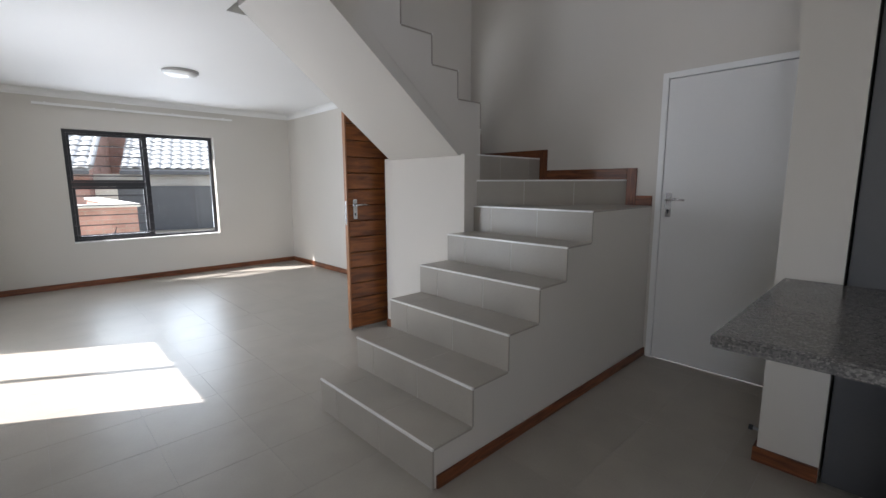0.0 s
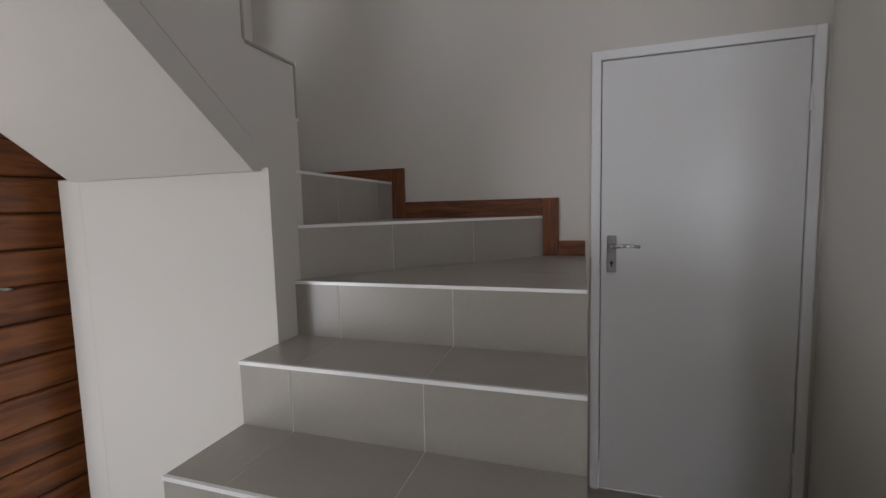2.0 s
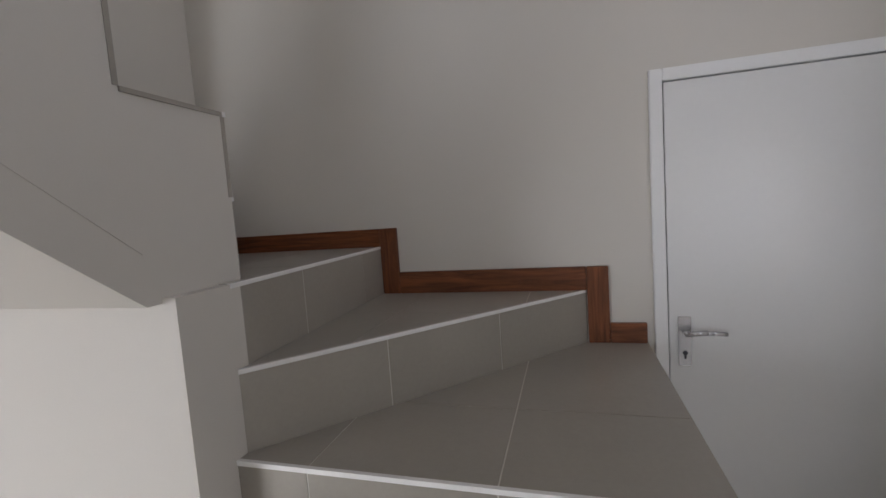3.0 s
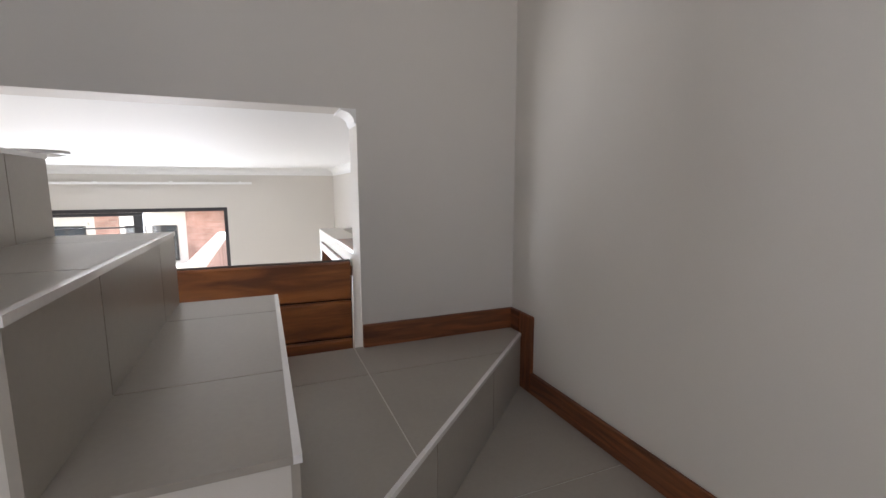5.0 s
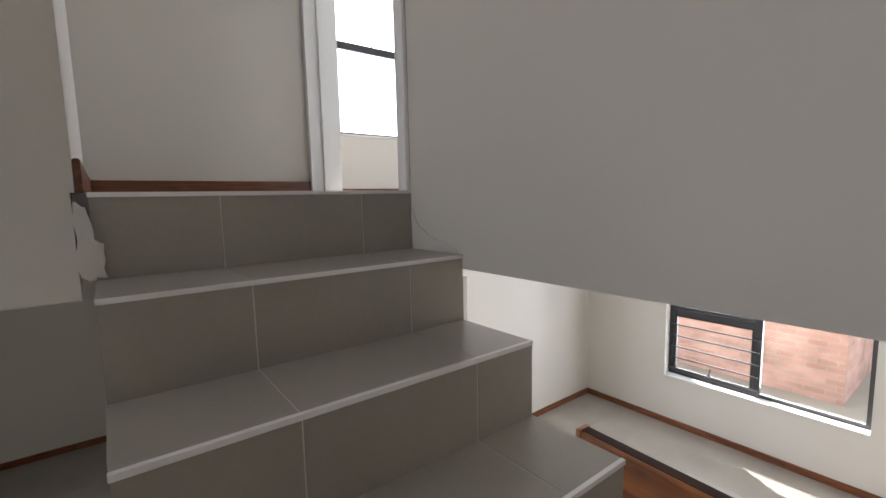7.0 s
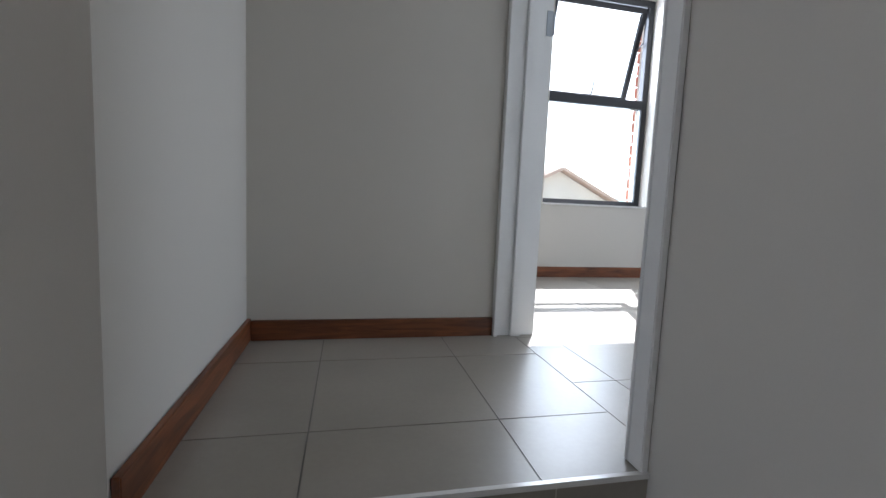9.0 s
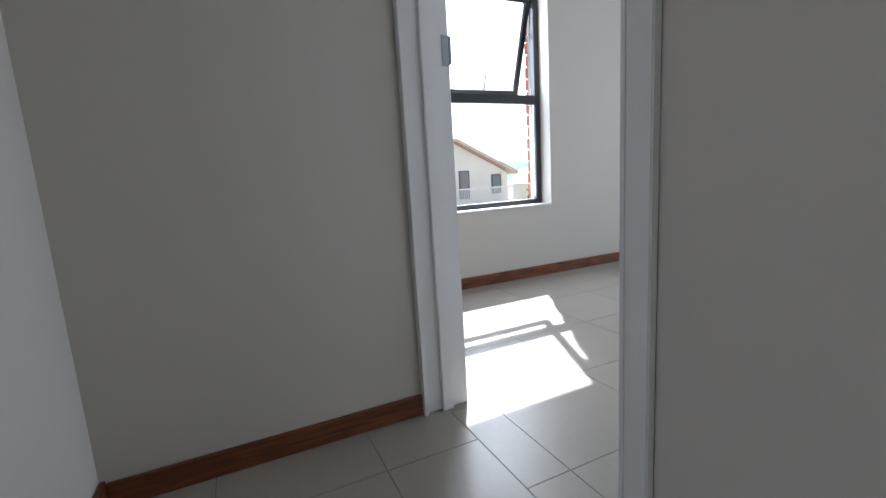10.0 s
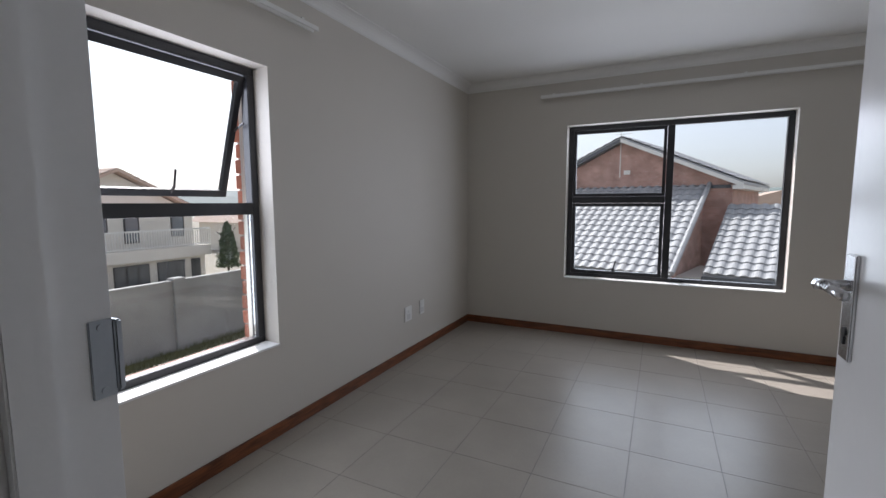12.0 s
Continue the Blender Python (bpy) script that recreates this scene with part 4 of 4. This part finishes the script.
# lower wing with garage
part("wall", nbox(0.95, 4.0, 0.02, 9.0, -0.25, 1.66), CREAM, house, "pale plastered garage front")
garage_door = part("garage_door", nbox(0.925, 0.949, 0.62, 4.6, -0.25, 1.27), CHAR, house, "charcoal sectional garage door", bevel=0.004)
for k in range(4):
    part("door_panel", nbox(0.915, 0.9245, 0.66, 4.56, -0.22 + 0.37 * k, 0.13 + 0.37 * k), CHAR, garage_door, bevel=0.003)
part("garage_lintel", nbox(0.90, 0.949, 0.02, 9.0, 1.28, 1.62), PLASTER_G, house)
up3 = nv(3.3, 0, 2.0) - nv(0, 0, 0)
part("roof", nprism([(0.8, 1.76), (0.8, 1.82), (4.1, 3.82), (4.1, 3.70)], "y", 0.78, 9.3), ROOF_G, house)
pantiles(house, nv(0.76, 0.78, 1.83), acr, up3, 28, 12, 0.304, math.hypot(3.3, 2.0) / 12, ROOF_G)
part("gutter", nbox(0.68, 0.80, 0.76, 9.3, 1.64, 1.76), CHAR, house)

# brick yard wall with a pale coping between the houses
yard = thing("yard_wall", "red brick yard wall with a pale coping", "garden wall", at=(-7.8, -1.5, -0.25))
part("wall", bx(-7.9, -7.68, -6.0, 0.40, -0.25, 0.90), BRICKWORK, yard)
part("wall", bx(-13.8, -7.9, 0.18, 0.40, -0.25, 0.90), BRICKWORK, yard)
part("coping", bx(-7.95, -7.63, -6.02, 0.45, 0.901, 0.96), WHITEOUT, yard, "pale plastered coping", bevel=0.008)
part("coping", bx(-13.8, -7.951, 0.13, 0.45, 0.901, 0.96), WHITEOUT, yard, "pale plastered coping", bevel=0.008)

# grey boundary wall to the south
bound = thing("boundary_wall", "weathered grey plastered boundary wall with piers", "garden wall", at=(-8, -12.1, -0.25))
part("wall", bx(-30, 8, -12.25, -12.1, -0.25, 1.72), PLASTER_G, bound)
part("coping", bx(-30, 8, -12.28, -12.07, 1.721, 1.78), PLASTER_G, bound, bevel=0.01)
for x in (-24, -20.2, -16.2, -12.3, -8.4, -4.5, -0.6):
    part("pier", bx(x - 0.17, x + 0.17, -12.33, -12.0, -0.25, 1.84), PLASTER_G, bound, bevel=0.01)
for x in (-8.6, -8.1):
    part("spike", rod(bmesh.new(), (x, -12.17, 1.78), (x - 0.1, -12.17, 2.35), 0.015, 6), CHAR, bound)

# pale house beyond it, with balcony
far = thing("balcony_house", "cream two-storey house with terracotta roof and white balcony rail", "house", at=(-13, -22, -0.25))
part("wall", prism(bmesh.new(), [(-16.4, -0.25), (-6.5, -0.25), (-6.5, 3.9), (-9.2, 3.9), (-12.6, 5.4), (-15.2, 4.1), (-16.4, 3.5)], "y", -30, -23.2), CREAM, far)
for x0, x1, z0, z1 in ((-13.6, -12.9, 2.0, 3.7), (-12.2, -11.5, 2.6, 3.6), (-10.6, -9.4, 2.4, 3.6), (-15.9, -15.2, 2.2, 3.4)):
    w = part("window", bx(x0, x1, -23.2, -23.15, z0, z1), ALU, far, "dark window")
    part("pane", bx(x0 + 0.07, x1 - 0.07, -23.15, -23.14, z0 + 0.07, z1 - 0.07), mat("grey_window_glass", (0.16, 0.18, 0.20), 0.1), w)
part("balcony_slab", bx(-16.6, -11.4, -23.2, -22.0, 1.18, 1.72), CREAM, far)
part("side_wing", bx(-11.4, -6.0, -23.6, -22.1, -0.25, 1.6), CREAM, far)
part("ground_wall", bx(-16.6, -11.4, -23.2, -22.6, -0.25, 1.17), CREAM, far)
for x0, x1 in ((-13.6, -12.0), (-15.4, -14.0), (-16.3, -15.8)):
    w = part("window", bx(x0, x1, -22.6, -22.55, 0.0, 0.98), ALU, far, "dark window")
    for k in range(3):
        d = (x1 - x0) / 3
        part("pane", bx(x0 + k * d + 0.05, x0 + (k + 1) * d - 0.05, -22.55, -22.54, 0.06, 0.92), mat("dim_window_glass", (0.10, 0.11, 0.12), 0.1), w)
rail = part("balcony_rail", bx(-16.6, -11.4, -22.06, -22.0, 2.58, 2.66), WHITEOUT, far, "white steel balcony rail")
part("rail_bar", bx(-16.6, -11.4, -22.05, -22.01, 1.8, 1.84), WHITEOUT, rail)
for k in range(44):
    x = -16.6 + 5.2 * k / 43
    part("baluster", bx(x - 0.015, x + 0.015, -22.045, -22.015, 1.72, 2.58), WHITEOUT, rail)
for s, xe, ze in ((1, -16.9, 3.35), (-1, -8.4, 3.45)):
    part("roof", prism(bmesh.new(), [(-12.6, 5.46), (-12.6, 5.6), (xe, ze + 0.14), (xe, ze)], "y", -30.4, -22.7), ROOF_R, far, "terracotta tiled roof")
    up4 = Vector((-12.6 - xe, 0, 5.6 - ze - 0.14))
    pantiles(far, (xe, -30.4, ze + 0.14), (0, 1, 0), up4, 25, 14, 0.308, up4.length / 14, ROOF_R)
part("wing_roof", prism(bmesh.new(), [(-16.5, 4.2), (-13.2, 4.2), (-13.6, 4.95), (-15.6, 4.95)], "y", -29, -25), ROOF_R, far)

small = thing("distant_house", "distant cream house with a terracotta roof", "house", at=(-31, -33, -0.25))
part("wall", bx(-35, -27, -38, -32, -0.25, 2.3), CREAM, small)
part("roof", prism(bmesh.new(), [(-35.5, 2.3), (-26.5, 2.3), (-28.5, 3.9), (-33.5, 3.9)], "y", -38.5, -31.5), ROOF_R, small)
for x in (-33.5, -30.5):
    part("window", bx(x, x + 1.2, -32, -31.95, 0.6, 1.7), ALU, small)
# scattered roofs in the valley to the west
rnd = random.Random(4)
for i in range(26):
    x, y = -70 - rnd.random() * 120, 6 + rnd.random() * 110 - 30
    w, d, h = 5 + rnd.random() * 5, 4 + rnd.random() * 4, 2 + rnd.random() * 2
    zz = 0.8 + (-x - 70) * 0.03
    t = thing("far_house", "tiny far pale house with a dull roof", "house", "houses on the far slope", at=(x, y, -0.25))
    part("wall", bx(x, x + d, y, y + w, -0.25, zz + h), CREAM if i % 3 else WHITEOUT, t)
    part("roof", prism(bmesh.new(), [(y - 0.4, zz + h), (y + w + 0.4, zz + h), (y + w / 2, zz + h + 1.6)], "x", x - 0.4, x + d + 0.4), ROOF_G if i % 2 else ROOF_R, t)


def tree(name, label, x, y, h, r, leaves, seed, slim=1.0):
    rnd = random.Random(seed)
    t = thing(name, label, "tree", at=(x, y, -0.25))
    bm = bmesh.new()
    rod(bm, (x, y, -0.25), (x + 0.05, y, h * 0.5), r * 0.09, 8)
    for k in range(7):
        a = k * 2.4
        z = h * (0.25 + 0.08 * k)
        rod(bm, (x, y, z), (x + r * 0.7 * math.cos(a), y + r * 0.7 * math.sin(a), z + h * 0.18), r * 0.03, 5)
    part("trunk", bm, BARK, t)
    verts, faces = [], []
    for k in range(leaves):
        u = rnd.random()
        z = h * (0.16 + 0.84 * u)
        rad = r * math.sqrt(rnd.random()) * (1 - u) ** 0.6 * (0.75 + 0.5 * noise.noise(Vector((u * 6, k % 7, seed)))) * slim + 0.03
        a = rnd.random() * 6.283
        c = Vector((x + rad * math.cos(a), y + rad * math.sin(a), z))
        s = 0.05 + 0.07 * rnd.random()
        q = Euler((rnd.random() * 6, rnd.random() * 6, rnd.random() * 6)).to_matrix()
        b = len(verts)
        verts += [c + q @ Vector(v) * s for v in ((-1, 0, 0), (0, -0.45, 0.1), (1.1, 0, 0), (0, 0.45, 0.1))]
        faces.append((b, b + 1, b + 2, b + 3))
    me = bpy.data.meshes.new("crown")
    me.from_pydata(verts, [], faces)
    me.materials.append(LEAF)
    ob = new("crown", me)
    ob.parent = t
    ob.matrix_parent_inverse = Matrix.Translation(-t.location)


tree("garden_tree", "slim dark green garden tree behind the boundary wall", -17.1, -21.3, 2.9, 0.75, 2600, 3)

# rough dry grass along the boundary wall
rnd = random.Random(8)
verts, faces = [], []
for k in range(9000):
    x, y = -16 + 15 * rnd.random(), -12.0 + 4.0 * rnd.random() ** 1.7
    h, a = 0.06 + 0.16 * rnd.random(), rnd.random() * 6.283
    dx, dy = 0.012 * math.cos(a), 0.012 * math.sin(a)
    lx, ly = 0.08 * (rnd.random() - 0.5), 0.08 * (rnd.random() - 0.5)
    b = len(verts)
    verts += [(x - dx, y - dy, -0.25), (x + dx, y + dy, -0.25), (x + lx, y + ly, -0.25 + h)]
    faces.append((b, b + 1, b + 2))
me = bpy.data.meshes.new("grass")
me.from_pydata(verts, [], faces)
me.materials.append(GRASS)
tagged(new("grass", me), "rough dry olive grass by the boundary wall", "grass", "", "stuff")
lawn = bx(-30, 8, -12.1, -6.5, -0.26, -0.243)
solid("ground_lawn", lawn, GRASS, "patchy dry lawn", "lawn")

# ---- floor tiles, last ----


def lay(parent, x0, x1, y0, y1, z, ox, oy, near, s=0.40, gap=0.003):
    """Square tiles on a grid through (ox, oy), cut at the edges; those in the stretch `near` are single pieces."""
    shared = None
    rest = bmesh.new()
    count = 0
    for i in range(math.floor((x0 - ox) / s), math.ceil((x1 - ox) / s)):
        for j in range(math.floor((y0 - oy) / s), math.ceil((y1 - oy) / s)):
            a0, a1, b0, b1 = ox + i * s, ox + (i + 1) * s, oy + j * s, oy + (j + 1) * s
            full = a0 >= x0 and a1 <= x1 and b0 >= y0 and b1 <= y1
            c0, c1, d0, d1 = max(a0, x0) + gap / 2, min(a1, x1) - gap / 2, max(b0, y0) + gap / 2, min(b1, y1) - gap / 2
            if c1 - c0 < 0.01 or d1 - d0 < 0.01:
                continue
            if near[0] <= (c0 + c1) / 2 <= near[1] and near[2] <= (d0 + d1) / 2 <= near[3] and count < 290:
                count += 1
                if full:
                    if shared is None:
                        h = s / 2 - gap / 2
                        shared = finish(bx(-h, h, -h, h, -0.0075, 0), "tile", TILE)
                    me, at = shared, ((a0 + a1) / 2, (b0 + b1) / 2, z)
                else:
                    cx, cy = (c0 + c1) / 2, (d0 + d1) / 2
                    me, at = finish(bx(c0 - cx, c1 - cx, d0 - cy, d1 - cy, -0.0075, 0), "tile", TILE), (cx, cy, z)
                ob = new("tile", me)
                ob.location = at
                ob.parent = parent
            else:
                box(rest, c0, c1, d0, d1, z - 0.0075, z)
    if len(rest.verts):
        part("far_tiles", rest, TILE, parent, kind="stuff")
    else:
        rest.free()


ground_floor, upper_floor = bpy.data.objects["floor"], bpy.data.objects["floor_upper"]
lay(ground_floor, XW, 1.9, YS, YN, 0.0, 0.17, 0.02, (-5, 2, -1.8, 2.2), gap=0.0015)
lay(ground_floor, 1.9, XK, YS, 2.0, 0.0, 0.17, 0.02, (9, 9, 9, 9), gap=0.0015)
lay(ground_floor, -0.48, XK, YK, YS, 0.0, 0.17, 0.02, (9, 9, 9, 9), gap=0.0015)
lay(upper_floor, XW, XT + 0.05, YS, YN, F, -0.65, 0.01, (-5, 0, -1.8, 2.2))
lay(upper_floor, XT + 0.05, -0.004, YH, UP[4] - 0.007, F, -0.25, -0.22, (-5, 0, -1.8, 2.2))
